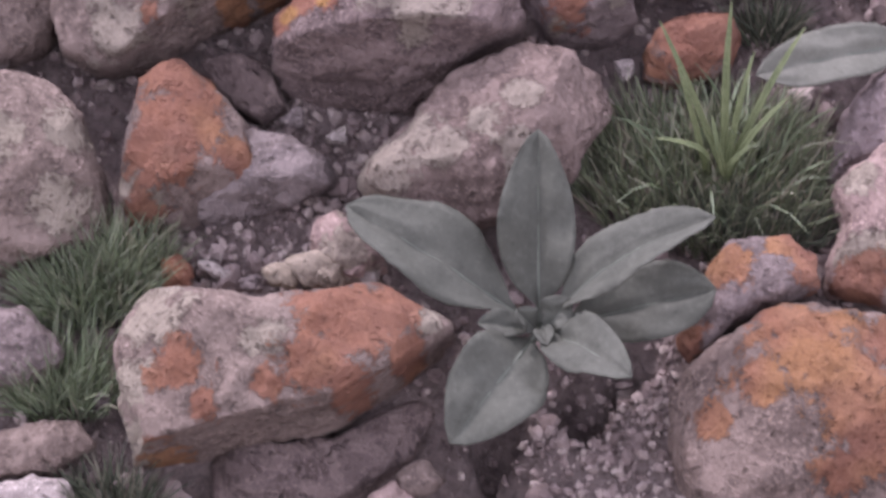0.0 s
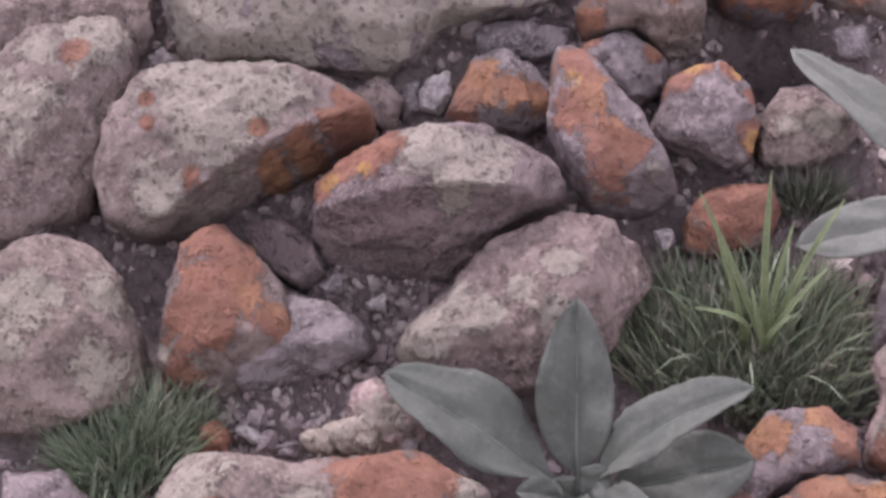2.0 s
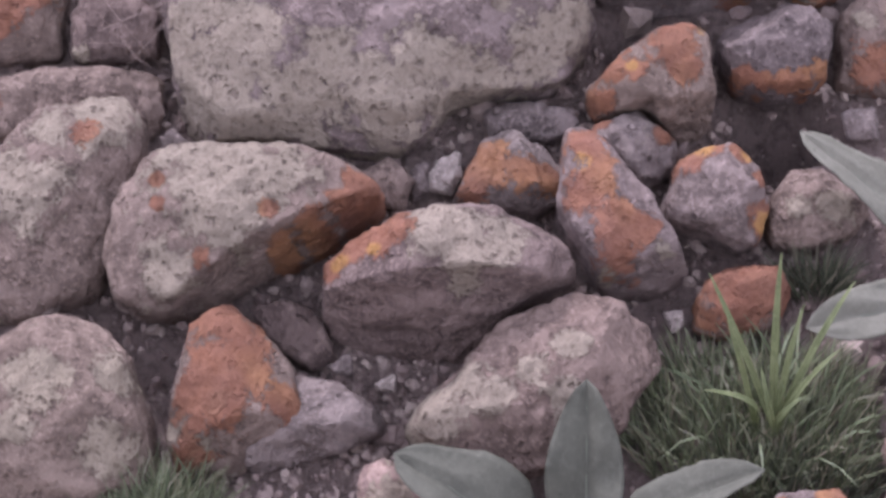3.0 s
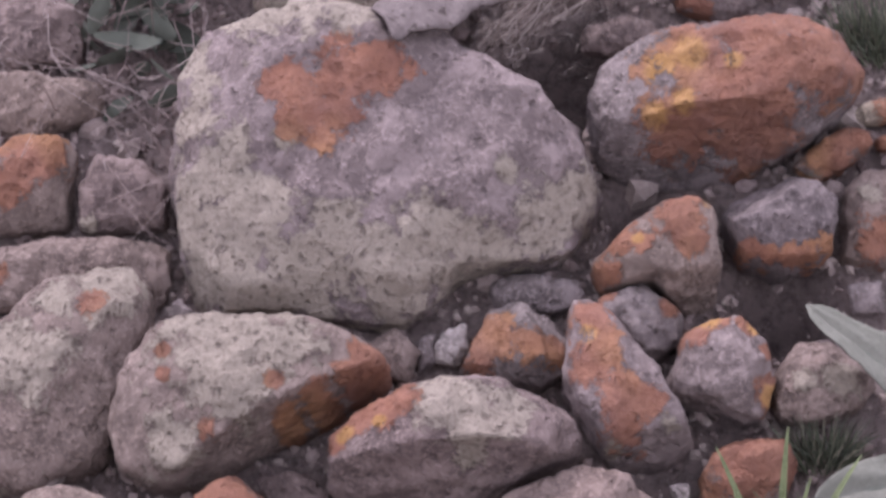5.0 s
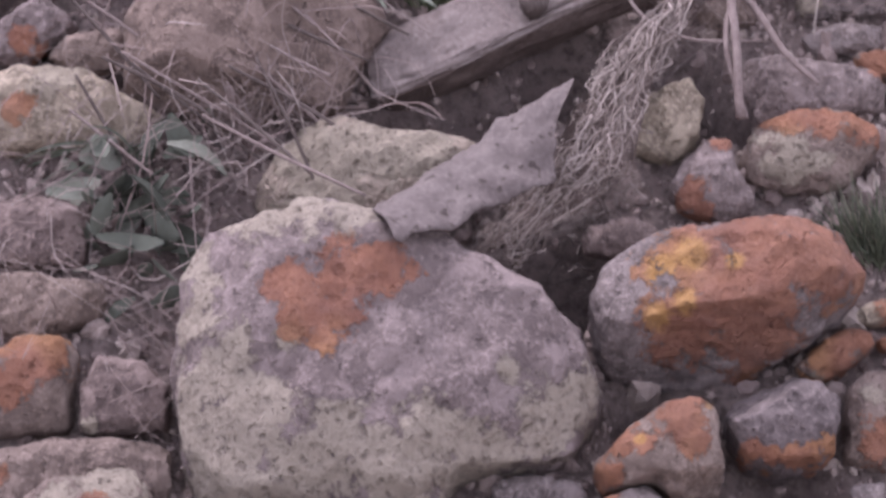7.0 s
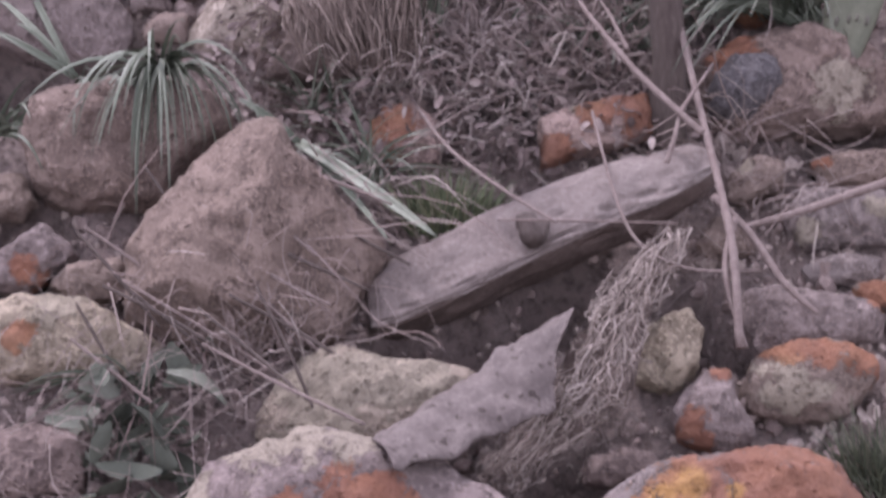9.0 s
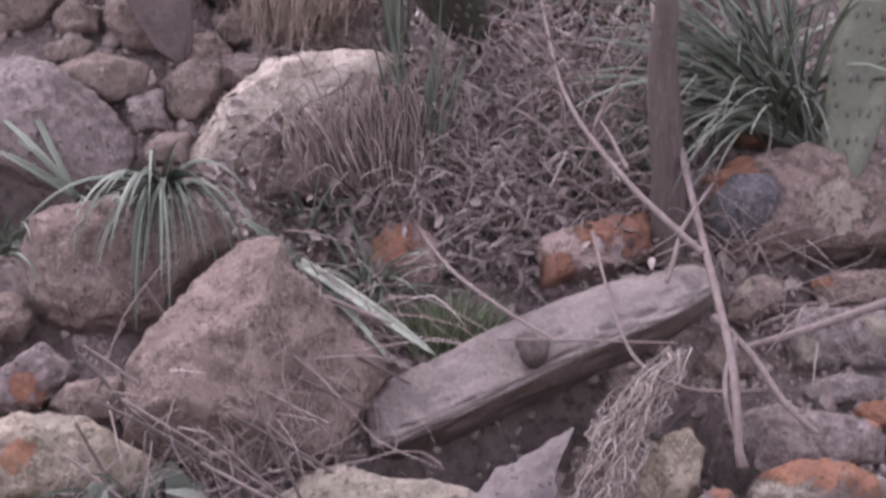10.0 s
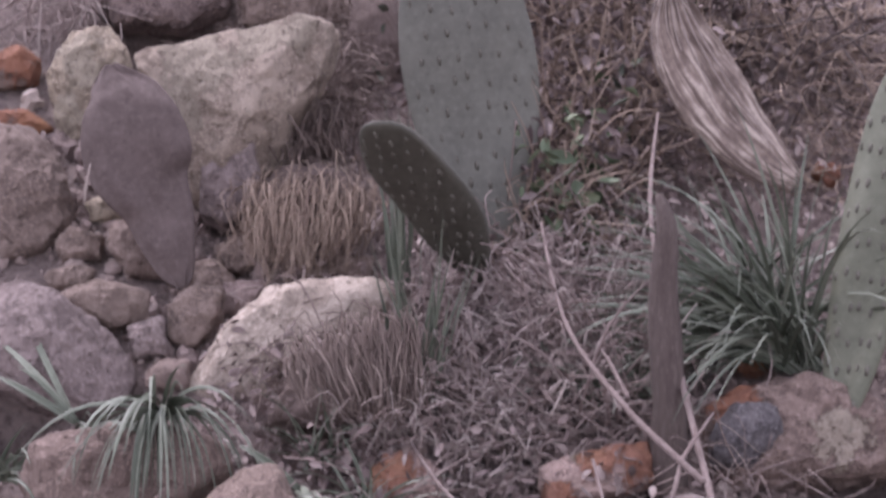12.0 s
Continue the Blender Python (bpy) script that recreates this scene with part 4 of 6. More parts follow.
stone("pebble", "cream stone chip under the broad leaves", (-0.104, 2.693, -0.013), 50, ochre, 0.010, 10,
      [(48, 0.017), (160, 0.022), (229, 0.017), (342, 0.022)], [],
      [], [], (0.0, 0.0))
stone("pebble", "little pink stone chip", (-0.077, 2.710, -0.002), 50, pink, 0.015, 8,
      [(73, 0.014), (155, 0.017), (258, 0.015), (341, 0.017)], [],
      [], [], (0.0, 0.0))
stone("stone", "low grey stone tucked under the slab", (0.045, 3.161, 0.271), 55, grey, 0.022, 7,
      [(19, 0.057), (119, 0.03), (167, 0.063), (199, 0.057), (307, 0.033), (351, 0.063)], [],
      [], [], (0.0, 0.1))
stone("stone", "crumbly mauve stone below the slab", (-0.131, 3.076, 0.223), 54, mauve, 0.030, 7,
      [(14, 0.035), (85, 0.034), (163, 0.038), (223, 0.031), (301, 0.038)], [],
      [], [], (0.0, 0.15))
stone("stone", "small grey stone in the gap", (-0.090, 3.089, 0.225), 54, grey, 0.012, 7,
      [(63, 0.029), (140, 0.018), (250, 0.028), (304, 0.018)], [],
      [], [], (0.0, 0.0))
stone("pebble", "small pale pebble beside the orange stone", (0.216, 2.921, 0.125), 52, pale, 0.012, 7,
      [(61, 0.013), (145, 0.016), (255, 0.014), (332, 0.014)], [],
      [], [], (0.0, 0.0))
stone("pebble", "grey pebble in the soil", (0.453, 3.163, 0.272), 55, grey, 0.021, 7,
      [(56, 0.03), (150, 0.028), (229, 0.027), (317, 0.029)], [],
      [], [], (0.0, 0.0))
stone("stone", "dark earthy stone sunk between boulders", (-0.233, 2.898, 0.115), 52, dark, 0.026, 6,
      [(31, 0.035), (104, 0.042), (152, 0.063), (209, 0.032), (292, 0.048), (331, 0.058)], [],
      [], [], (0.0, 0.0))
stone("pebble", "thin cream stone flake on the soil", (-0.182, 2.669, -0.001), 50, ochre, 0.011, 11,
      [(20, 0.024), (95, 0.014), (165, 0.026), (230, 0.017), (310, 0.020)], [],
      [], [], (0.0, 0.0))
stone("pebble", "broad cream stone flake under the broad leaf", (-0.141, 2.673, 0.002), 50, ochre, 0.016, 11,
      [(25, 0.036), (95, 0.022), (168, 0.040), (230, 0.025), (310, 0.031)], [],
      [], [], (0.0, 0.0))
stone("pebble", "pale pinkish stone chip under the leaf", (-0.102, 2.677, 0.005), 50, pink, 0.010, 11,
      [(30, 0.022), (95, 0.013), (171, 0.024), (230, 0.015), (310, 0.019)], [],
      [], [], (0.0, 0.0))
stone("pebble", "small pale stone chip beside the boulder", (-0.083, 2.67, -0.007), 50, pale, 0.007, 11,
      [(35, 0.016), (95, 0.010), (174, 0.018), (230, 0.011), (310, 0.014)], [],
      [], [], (0.0, 0.0))
stone("pebble", "tiny grey stone flake on the soil", (-0.22, 2.662, -0.007), 50, grey, 0.006, 11,
      [(40, 0.014), (95, 0.008), (177, 0.015), (230, 0.010), (310, 0.012)], [],
      [], [], (0.0, 0.0))
stone("pebble", "cream stone crumb beside the boulder", (-0.124, 2.664, -0.013), 50, ochre, 0.007, 11,
      [(45, 0.015), (95, 0.009), (180, 0.017), (230, 0.010), (310, 0.013)], [],
      [], [], (0.0, 0.0))
stone("pebble", "pale stone crumb between boulders", (-0.121, 2.839, 0.082), 50, pale, 0.007, 11,
      [(50, 0.016), (95, 0.010), (183, 0.018), (230, 0.011), (310, 0.014)], [],
      [], [], (0.0, 0.0))
stone("pebble", "grey stone crumb between boulders", (-0.174, 2.847, 0.101), 50, grey, 0.008, 11,
      [(55, 0.018), (95, 0.011), (186, 0.020), (230, 0.013), (310, 0.015)], [],
      [], [], (0.0, 0.0))


# ---- loose grit and rubble between the stones ----
def pebbles(name, label, count, low, high, spots, seed, level=1, sink=0.3):
    """Many small broken pebbles in one mesh. spots: (x, y, radius) of the places where they lie thickest."""
    r = random.Random(seed)
    dirs, tris = sphere(level)
    verts, faces = [], []
    for i in range(count):
        x, y, rad = spots[i % len(spots)]
        x, y = x + r.gauss(0, rad), y + r.gauss(0, rad)
        s = low * (high / low) ** (r.random() ** 2.2)
        turn = Euler((r.uniform(0, 6), r.uniform(0, 6), r.uniform(0, 6))).to_matrix() @ Matrix.Diagonal((s, s * r.uniform(0.6, 1.0), s * r.uniform(0.4, 0.8)))
        at = Vector((x, y, bank(x, y) + s * (0.5 - sink)))
        first = len(verts)
        verts += [at + turn @ (d * r.uniform(0.6, 1.15)) for d in dirs]
        faces += [[first + k for k in f] for f in tris]
    return tagged(link(name, verts, faces, gravel_mix, smooth=False), label, "gravel", kind="stuff")


BED = [(-0.62 + 0.31 * i + 0.07 * (j % 2), 2.36 + 0.25 * j, 0.14) for j in range(13) for i in range(5)]
pebbles("gravel", "loose mauve and brown grit on the soil", 36000, 0.0025, 0.011, BED, 3)
pebbles("gravel_chips", "coarse broken stone chips lying on the soil", 2100, 0.009, 0.026, BED, 5, 2)
pebbles("gravel_drift", "drift of crumbly grit below the broad-leaved plant", 1800, 0.003, 0.012,
        [(0.17, 2.545, 0.05), (0.22, 2.50, 0.05), (0.12, 2.47, 0.05), (0.25, 2.58, 0.03), (-0.22, 2.90, 0.04), (-0.12, 2.86, 0.04), (-0.15, 2.72, 0.04), (-0.28, 2.70, 0.03)], 6)
pebbles("rubble_chips", "mauve rubble filling gaps in the upper bank", 420, 0.012, 0.034, [(-0.75, 4.62, 0.12), (-0.55, 4.55, 0.1), (-0.45, 4.75, 0.1), (-0.7, 4.85, 0.12), (0.5, 3.75, 0.12), (0.68, 3.9, 0.1), (0.4, 3.5, 0.08)], 8, 2)


# ---- ways to make plants ----
def along(points, s):
    """A point on the smooth line through the points, s from 0 to 1."""
    k = s * (len(points) - 1)
    i = min(int(k), len(points) - 2)
    f = k - i
    p0, p1, p2, p3 = (Vector(points[max(0, min(len(points) - 1, i + j))]) for j in (-1, 0, 1, 2))
    return 0.5 * (2 * p1 + (p2 - p0) * f + (2 * p0 - 5 * p1 + 4 * p2 - p3) * f * f + (3 * p1 - p0 - 3 * p2 + p3) * f ** 3)


def add_tube(verts, faces, points, radii, sides=5, parts=8, rough=0.0, flat=1.0):
    """A tapered tube along the points, added to the lists."""
    first = len(verts)
    for i in range(parts + 1):
        s = i / parts
        p = along(points, s)
        d = (along(points, min(1, s + 0.02)) - along(points, max(0, s - 0.02))).normalized()
        side = d.cross(UP)
        side = side.normalized() if side.length > 1e-3 else Vector((1, 0, 0))
        top = side.cross(d)
        k = s * (len(radii) - 1)
        j = min(int(k), len(radii) - 2)
        rad = radii[j] + (radii[j + 1] - radii[j]) * (k - j)
        for a in range(sides):
            w = 2 * math.pi * a / sides
            g = rad * (1 + rough * noise.noise(p * 11 + Vector((math.cos(w), math.sin(w), 0)) * 1.3) + 0.5 * rough * noise.noise(p * 60 + Vector((math.cos(w), math.sin(w), 2)) * 2))
            verts.append(p + side * math.cos(w) * g + top * math.sin(w) * g * flat)
    for i in range(parts):
        for a in range(sides):
            b = (a + 1) % sides
            faces.append((first + i * sides + a, first + i * sides + b, first + (i + 1) * sides + b, first + (i + 1) * sides + a))
    faces.append(tuple(first + a for a in range(sides))[::-1])
    faces.append(tuple(first + parts * sides + a for a in range(sides)))


def add_blade(verts, faces, base, way, length, width, droop, fold=0.25, parts=5, side=None):
    """A folded, tapered blade that starts along way and droops."""
    first = len(verts)
    p, d = Vector(base), Vector(way).normalized()
    side = side or d.cross(Vector((rnd.uniform(-1, 1), rnd.uniform(-1, 1), 0.3)))
    side = side.normalized()
    for i in range(parts + 1):
        s = i / parts
        w = width * 0.5 * (min(1, 0.55 + 2 * s) * (1 - s ** 2.2)) + 0.0002
        keel = d.cross(side).normalized() * w * fold
        verts += [p - side * w + keel, p - keel * 0.6, p + side * w + keel]
        p = p + d * (length / parts)
        d = (d + Vector((0, 0, -droop / parts))).normalized()
    for i in range(parts):
        for a in range(2):
            k = first + 3 * i + a
            faces.append((k, k + 1, k + 4, k + 3))


def grass_tuft(name, label, at, spread, count, length, width, material, seed, stand=1.25, droop=0.7, category="grass"):
    """A tuft of fine blades growing out of the bank in eight clumps. spread: its half width across and up the bank."""
    r = random.Random(seed)
    c = Vector(at)
    tuft = holder(name, at, label, category, "grass tufts")
    clumps = [([], []) for k in range(8)]
    for i in range(count):
        a, q = r.uniform(0, 6.283), math.sqrt(r.random())
        verts, faces = clumps[int(a / 6.2832 * 6) if q > 0.45 else 6 + (a > 3.1416)]
        dx, dy = math.cos(a) * q * spread[0], math.sin(a) * q * spread[1]
        x, y = c.x + dx, c.y + dy
        base = Vector((dx, dy, bank(x, y) - c.z))
        out = Vector((math.cos(a) * q * 0.6 + r.gauss(0, 0.35), math.sin(a) * q * 0.4 + r.gauss(0, 0.3) - 0.1, stand))
        add_blade(verts, faces, base, out, length * r.uniform(0.45, 1.15), width * r.uniform(0.6, 1.2), droop * r.uniform(0.3, 1.5), 0.2, 4)
    for verts, faces in clumps:
        link("clump", verts, faces, material, tuft)
    return tuft


def leaf_mesh(base, tip, width, arch, fold, twist, wave, seed, thick=0.0014, long=22, wide=12, face=UP, tail=0.16, shape=1.1):
    """A broad leaf from base to tip with a sunken midrib, wavy edges and real thickness."""
    base, tip = Vector(base), Vector(tip)
    d = tip - base
    side = Matrix.Rotation(radians(twist), 3, d.normalized()) @ d.cross(face).normalized()
    up = side.cross(d).normalized()
    top, low = [], []
    for i in range(long + 1):
        s = i / long
        body = max(0.0, (s - tail) / (1 - tail))
        w = width * 0.5 * max(0.10 * (1 - s), math.sin(math.pi * body ** shape) ** 0.62 * (1 - 0.05 * body)) + 0.0004
        mid = base + d * s + up * arch * (1.6 * s * (1 - s) + 0.5 * (s - s ** 3))
        for j in range(wide + 1):
            u = 2 * j / wide - 1
            lift = fold * w * (abs(u) ** 0.8) - 0.004 * math.exp(-(u * 7) ** 2) * min(1, w / 0.02)
            lift += wave * w * abs(u) ** 1.5 * math.sin(s * 11 + seed + (2 if u > 0 else 0))
            lift += 0.15 * w * noise.noise((s * 7 + seed, u * 2.5, seed)) + 0.0016 * math.sin((s * 1.0 - abs(u) * 0.22) * 58) * (abs(u) ** 0.7) * min(1, w / 0.03)
            p = mid + side * u * w + up * lift
            top.append(p)
            low.append(p - up * thick)
    verts = top + low
    n, m = (long + 1) * (wide + 1), wide + 1
    faces = []
    for i in range(long):
        for j in range(wide):
            k = i * m + j
            faces.append((k, k + 1, k + m + 1, k + m))
            faces.append((n + k, n + k + m, n + k + m + 1, n + k + 1))
        for k, e in ((i * m, 0), (i * m + wide, 1)):
            quad = (k, k + m, n + k + m, n + k)
            faces.append(quad if e == 0 else quad[::-1])
    for k in (0, long * m):
        for j in range(wide):
            quad = (k + j, n + k + j, n + k + j + 1, k + j + 1)
            faces.append(quad if k == 0 else quad[::-1])
    return verts, faces


def rosette(name, label, at, leaves, material, rib=vein):
    """A plant with broad felted leaves. Each leaf: base, tip, width, arch, fold, twist and, if wanted, how far out it is widest."""
    plant = holder(name, at, label, "plant")
    c = Vector(at)
    for i, (start, tip, width, arch, fold, twist, *shape) in enumerate(leaves):
        b, t = Vector(start) - c, Vector(tip) - c
        verts, faces = leaf_mesh(b, t, width, arch, fold, twist, 0.20, i * 1.7, shape=shape[0] if shape else 1.1)
        blade = link("leaf", verts, faces, material, plant)
        long, wide = 22, 12
        line = [verts[k * (wide + 1) + wide // 2] - UP * 0.0006 for k in range(0, 21, 2)]
        rv, rf = [], []
        add_tube(rv, rf, line, (0.0034 * min(1, width / 0.08), 0.0006), 5, 14)
        link("midrib", rv, rf, rib, blade, "pale raised midrib of the leaf")
    return plant


# ---- the broad-leaved plant among the boulders ----
HEART = (0.108, 2.604, -0.035)
rosette("broadleaf_plant", "grey-green felted rosette plant between lichened boulders", HEART, [
    (HEART, (-0.108, 2.663, 0.094), 0.105, 0.020, 0.30, 6),
    (HEART, (0.105, 2.686, 0.178), 0.088, 0.016, 0.45, -8, 0.82),
    (HEART, (0.293, 2.567, 0.137), 0.080, 0.050, 0.30, -14),
    (HEART, (0.302, 2.593, 0.028), 0.092, 0.010, 0.20, 12, 1.3),
    (HEART, (0.007, 2.451, -0.079), 0.108, 0.050, 0.26, -14, 0.95),
    (HEART, (0.201, 2.455, 0.005), 0.070, 0.034, 0.24, 12, 0.95),
    ((0.104, 2.583, -0.024), (0.038, 2.580, -0.008), 0.034, 0.012, 0.35, 0),
    ((0.104, 2.583, -0.024), (0.081, 2.574, 0.012), 0.030, 0.006, 0.45, 0),
    ((0.110, 2.583, -0.024), (0.142, 2.587, 0.019), 0.040, 0.008, 0.40, 0),
    ((0.110, 2.589, -0.020), (0.137, 2.551, -0.014), 0.036, 0.012, 0.35, 0),
    ((0.107, 2.579, -0.014), (0.114, 2.538, -0.010), 0.024, 0.008, 0.45, 0),
], felt_leaf)
SIDE = (0.585, 2.919, 0.166)
rosette("broadleaf_plant", "pale grey-green rosette plant beside the grass", SIDE, [
    (SIDE, (0.362, 3.028, 0.325), 0.070, 0.020, 0.15, 10),
    (SIDE, (0.359, 2.827, 0.169), 0.074, 0.022, 0.22, -8),
    (SIDE, (0.590, 2.935, 0.245), 0.090, 0.02, 0.2, 0),
], pale_leaf)

# ---- grass between the boulders ----
grass_tuft("grass_tuft", "thick tuft of short green grass between boulders", (0.300, 2.810, 0.054), (0.155, 0.085), 2300, 0.066, 0.0024, grass_green, 11)
grass_tuft("grass_tuft", "thick tuft of dark short grass beside the plant", (0.336, 2.749, 0.017), (0.11, 0.03), 550, 0.05, 0.0024, grass_dark, 12)
grass_tuft("grass_tuft", "loose broad-bladed grass in the green tuft", (0.323, 2.810, 0.054), (0.08, 0.05), 110, 0.115, 0.0040, grass_soft, 21, 1.3, 1.5)
grass_tuft("grass_tuft", "dark fine-leaved tuft at the stone's foot", (0.390, 2.977, 0.154), (0.035, 0.02), 260, 0.06, 0.002, grass_dark, 13)
grass_tuft("grass_tuft", "soft green grass growing below the boulder", (-0.408, 2.671, -0.029), (0.060, 0.035), 1100, 0.085, 0.0020, grass_soft, 14)
grass_tuft("grass_tuft", "soft dark grass against the boulder's foot", (-0.361, 2.699, -0.013), (0.05, 0.03), 600, 0.070, 0.0020, grass_green, 15)
grass_tuft("grass_tuft", "sparse green grass beside the flat boulder", (-0.426, 2.569, -0.091), (0.060, 0.028), 700, 0.085, 0.0020, grass_soft, 16)
grass_tuft("grass_tuft", "dark grass at the corner of the boulder", (-0.362, 2.458, -0.157), (0.045, 0.02), 320, 0.06, 0.0022, grass_dark, 17)
grass_tuft("grass_tuft", "short grass below the drooping leaf", (0.041, 2.447, -0.164), (0.06, 0.02), 360, 0.05, 0.0022, grass_green, 18)
grass_tuft("grass_tuft", "dark green tuft beside the orange boulder", (0.498, 3.508, 0.473), (0.06, 0.03), 420, 0.085, 0.0026, grass_dark, 19)
grass_tuft("grass_tuft", "bright grass in a gap behind the log", (-0.091, 3.925, 0.723), (0.06, 0.03), 420, 0.085, 0.003, grass_green, 20)


def shoots(name, label, blades, width, material, category="grass"):
    """A few broad blades, each a part of its own: base, tip, arch."""
    plant = holder(name, blades[0][0], label, category)
    c = Vector(blades[0][0])
    for i, (base, tip, arch, wide) in enumerate(blades):
        verts, faces = leaf_mesh(Vector(base) - c, Vector(tip) - c, width * wide, arch, 0.45, rnd.uniform(-25, 25), 0.03, i, 0.0006, 12, 4, UP, -0.35)
        link("blade", verts, faces, material, plant)
    return plant


R1, R2 = (0.326, 2.777, 0.058), (0.304, 2.784, 0.061)
shoots("broad_grass", "broad bright-green grass shoots rising from the tuft", [
    (R1, (0.323, 2.798, 0.280), 0.02, 1.2), (R1, (0.243, 2.795, 0.255), 0.02, 1.0), (R1, (0.409, 2.809, 0.240), 0.03, 1.1),
    (R2, (0.240, 2.746, 0.132), 0.05, 1.0), (R1, (0.356, 2.761, 0.118), 0.03, 0.9), (R2, (0.263, 2.763, 0.213), 0.02, 0.9),
    (R1, (0.350, 2.782, 0.224), 0.02, 1.0), (R1, (0.305, 2.771, 0.147), 0.03, 0.9), (R1, (0.393, 2.773, 0.172), 0.03, 1.0),
], 0.0078, bright_blade)


# ---- dry cactus wood lying on the slabs ----
LOG = [(-0.201, 3.792, 0.612), (-0.197, 3.793, 0.615), (-0.184, 3.795, 0.621), (-0.158, 3.789, 0.633), (-0.087, 3.791, 0.667), (-0.008, 3.811, 0.702), (0.071, 3.831, 0.739), (0.147, 3.855, 0.765), (0.224, 3.879, 0.791), (0.277, 3.911, 0.811), (0.291, 3.921, 0.816)]
LOG_WIDE = (0.006, 0.034, 0.050, 0.057, 0.062, 0.064, 0.066, 0.060, 0.051, 0.036, 0.006)
# the section of the trunk, from the back of its crown over the pale shell to the lip, then the hollow rotten underside
SECTION = [(0.75, -0.85), (1.0, -0.35), (0.90, 0.15), (0.60, 0.50), (0.15, 0.74), (-0.28, 0.96), (-0.46, 1.0), (-0.56, 0.88), (-0.74, 0.45), (-0.86, 0.0), (-0.84, -0.45), (-0.45, -0.9), (0.1, -1.0)]


def fallen_trunk(name, label):
    """A dried trunk on its side: a pale shell of bark with a lip over a hollow underside, its brown darkened for shade.
    """
    thing = holder(name, LOG[0], label, "log")
    c, parts, sides, lip = Vector(LOG[0]), 90, 65, 34
    ring = [along([(u, v, 0) for u, v in SECTION + SECTION[:1]], k / sides) for k in range(sides)]
    verts = []
    for i in range(parts + 1):
        s = i / parts
        p = along(LOG, s)
        d = (along(LOG, min(1, s + 0.03)) - along(LOG, max(0, s - 0.03))).normalized()
        across = d.cross(Vector((0, -0.92, 0.38))).normalized()
        across = across if across.z > 0 else -across
        out = across.cross(d)
        out = out.normalized() if out.y < 0 else -out.normalized()
        w = along([(r, 0, 0) for r in LOG_WIDE], s).x
        for k, q in enumerate(ring):
            a = 6.283 * k / sides
            spot = Vector((math.cos(a) * 0.9, math.sin(a) * 0.9, s * 7))
            g = 1 + 0.10 * noise.noise(spot * 1.3) + 0.06 * noise.noise(Vector((a * 2.2, s * 9, 3))) + 0.035 * noise.noise(Vector((a * 7, s * 16, 1)))
            g -= 0.10 * max(0.0, 1 - abs(noise.noise(Vector((a * 1.6, s * 5, 8)))) / 0.06) * (k < lip)
            g -= 0.16 * max(0.0, noise.noise(Vector((a * 5, s * 26, 5))) - 0.28) * 3
            verts.append(p - c + across * q.x * w * g + out * q.y * max(0.0, w) * g * 0.92)
    quads = [(k, (i * sides + k, i * sides + (k + 1) % sides, (i + 1) * sides + (k + 1) % sides, (i + 1) * sides + k)) for i in range(parts) for k in range(sides)]
    for part_name, low, high, stuff, words in (("bark", 0, lip, dry_bark, ""), ("underside", lip, sides, dry_under, "brown rotten underside of the trunk, darkened for shade")):
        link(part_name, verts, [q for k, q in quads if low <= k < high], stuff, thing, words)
    kv, kf = [], []
    knot = Vector((0.032, 3.753, 0.748)) - c
    add_tube(kv, kf, [knot + Vector((0.002, 0.03, 0.0)), knot, knot + Vector((-0.006, -0.016, 0.004))], (0.022, 0.019, 0.009), 12, 8, 0.6)
    link("knot", kv, kf, dark_wood, thing, "dark broken knot on the trunk")
    return thing


fallen_trunk("dead_log", "weathered grey dried cactus trunk lying across slabs")


def torn_sheet(name, label, upper, lower, material, bow, seed, tear=0.012, bite=0.0):
    """A stiff torn sheet of dried cactus skin between an upper and a lower edge."""
    c = Vector(upper[0])
    nu, nv = 44, 16
    top = []
    for i in range(nu + 1):
        s = i / nu
        a, b = along(upper, s), along(lower, s)
        a = a + (a - b) * (0.10 * noise.noise((s * 9, seed, 0)) + 0.05 * noise.noise((s * 30, seed, 1)))
        b = b + (b - a) * (0.10 * noise.noise((s * 9, seed, 5)) + 0.06 * noise.noise((s * 34, seed, 6)))
        for j in range(nv + 1):
            v = j / nv
            p = a.lerp(b, v)
            if bite:
                hole = s ** 3 * bite * (math.exp(-((v - 0.50) / 0.36) ** 2) + 0.5 * noise.noise((v * 7, seed, 3)) + 0.3 * noise.noise((v * 19, seed, 4)))
                p = p + (along(upper, max(0.0, s - hole)) - along(upper, s))
            top.append(p - c + UP * (bow * math.sin(math.pi * v) + tear * noise.noise(p * 8) + 0.45 * tear * noise.noise(p * 26) + 0.2 * tear * noise.noise(p * 80)))
    low = [p - UP * 0.004 for p in top]
    n, m = len(top), nv + 1
    faces = []
    for i in range(nu):
        for j in range(nv):
            k = i * m + j
            faces += [(k, k + m, k + m + 1, k + 1), (n + k, n + k + 1, n + k + m + 1, n + k + m)]
        faces += [(i * m, n + i * m, n + i * m + m, i * m + m), (i * m + nv, i * m + m + nv, n + i * m + m + nv, n + i * m + nv)]
    for k in (0, nu * m):
        faces += [(k + j, k + j + 1, n + k + j + 1, n + k + j) for j in range(nv)]
    ob = link(name, top + low, faces, material)
    ob.location = upper[0]
    return tagged(ob, label, "dead cactus")


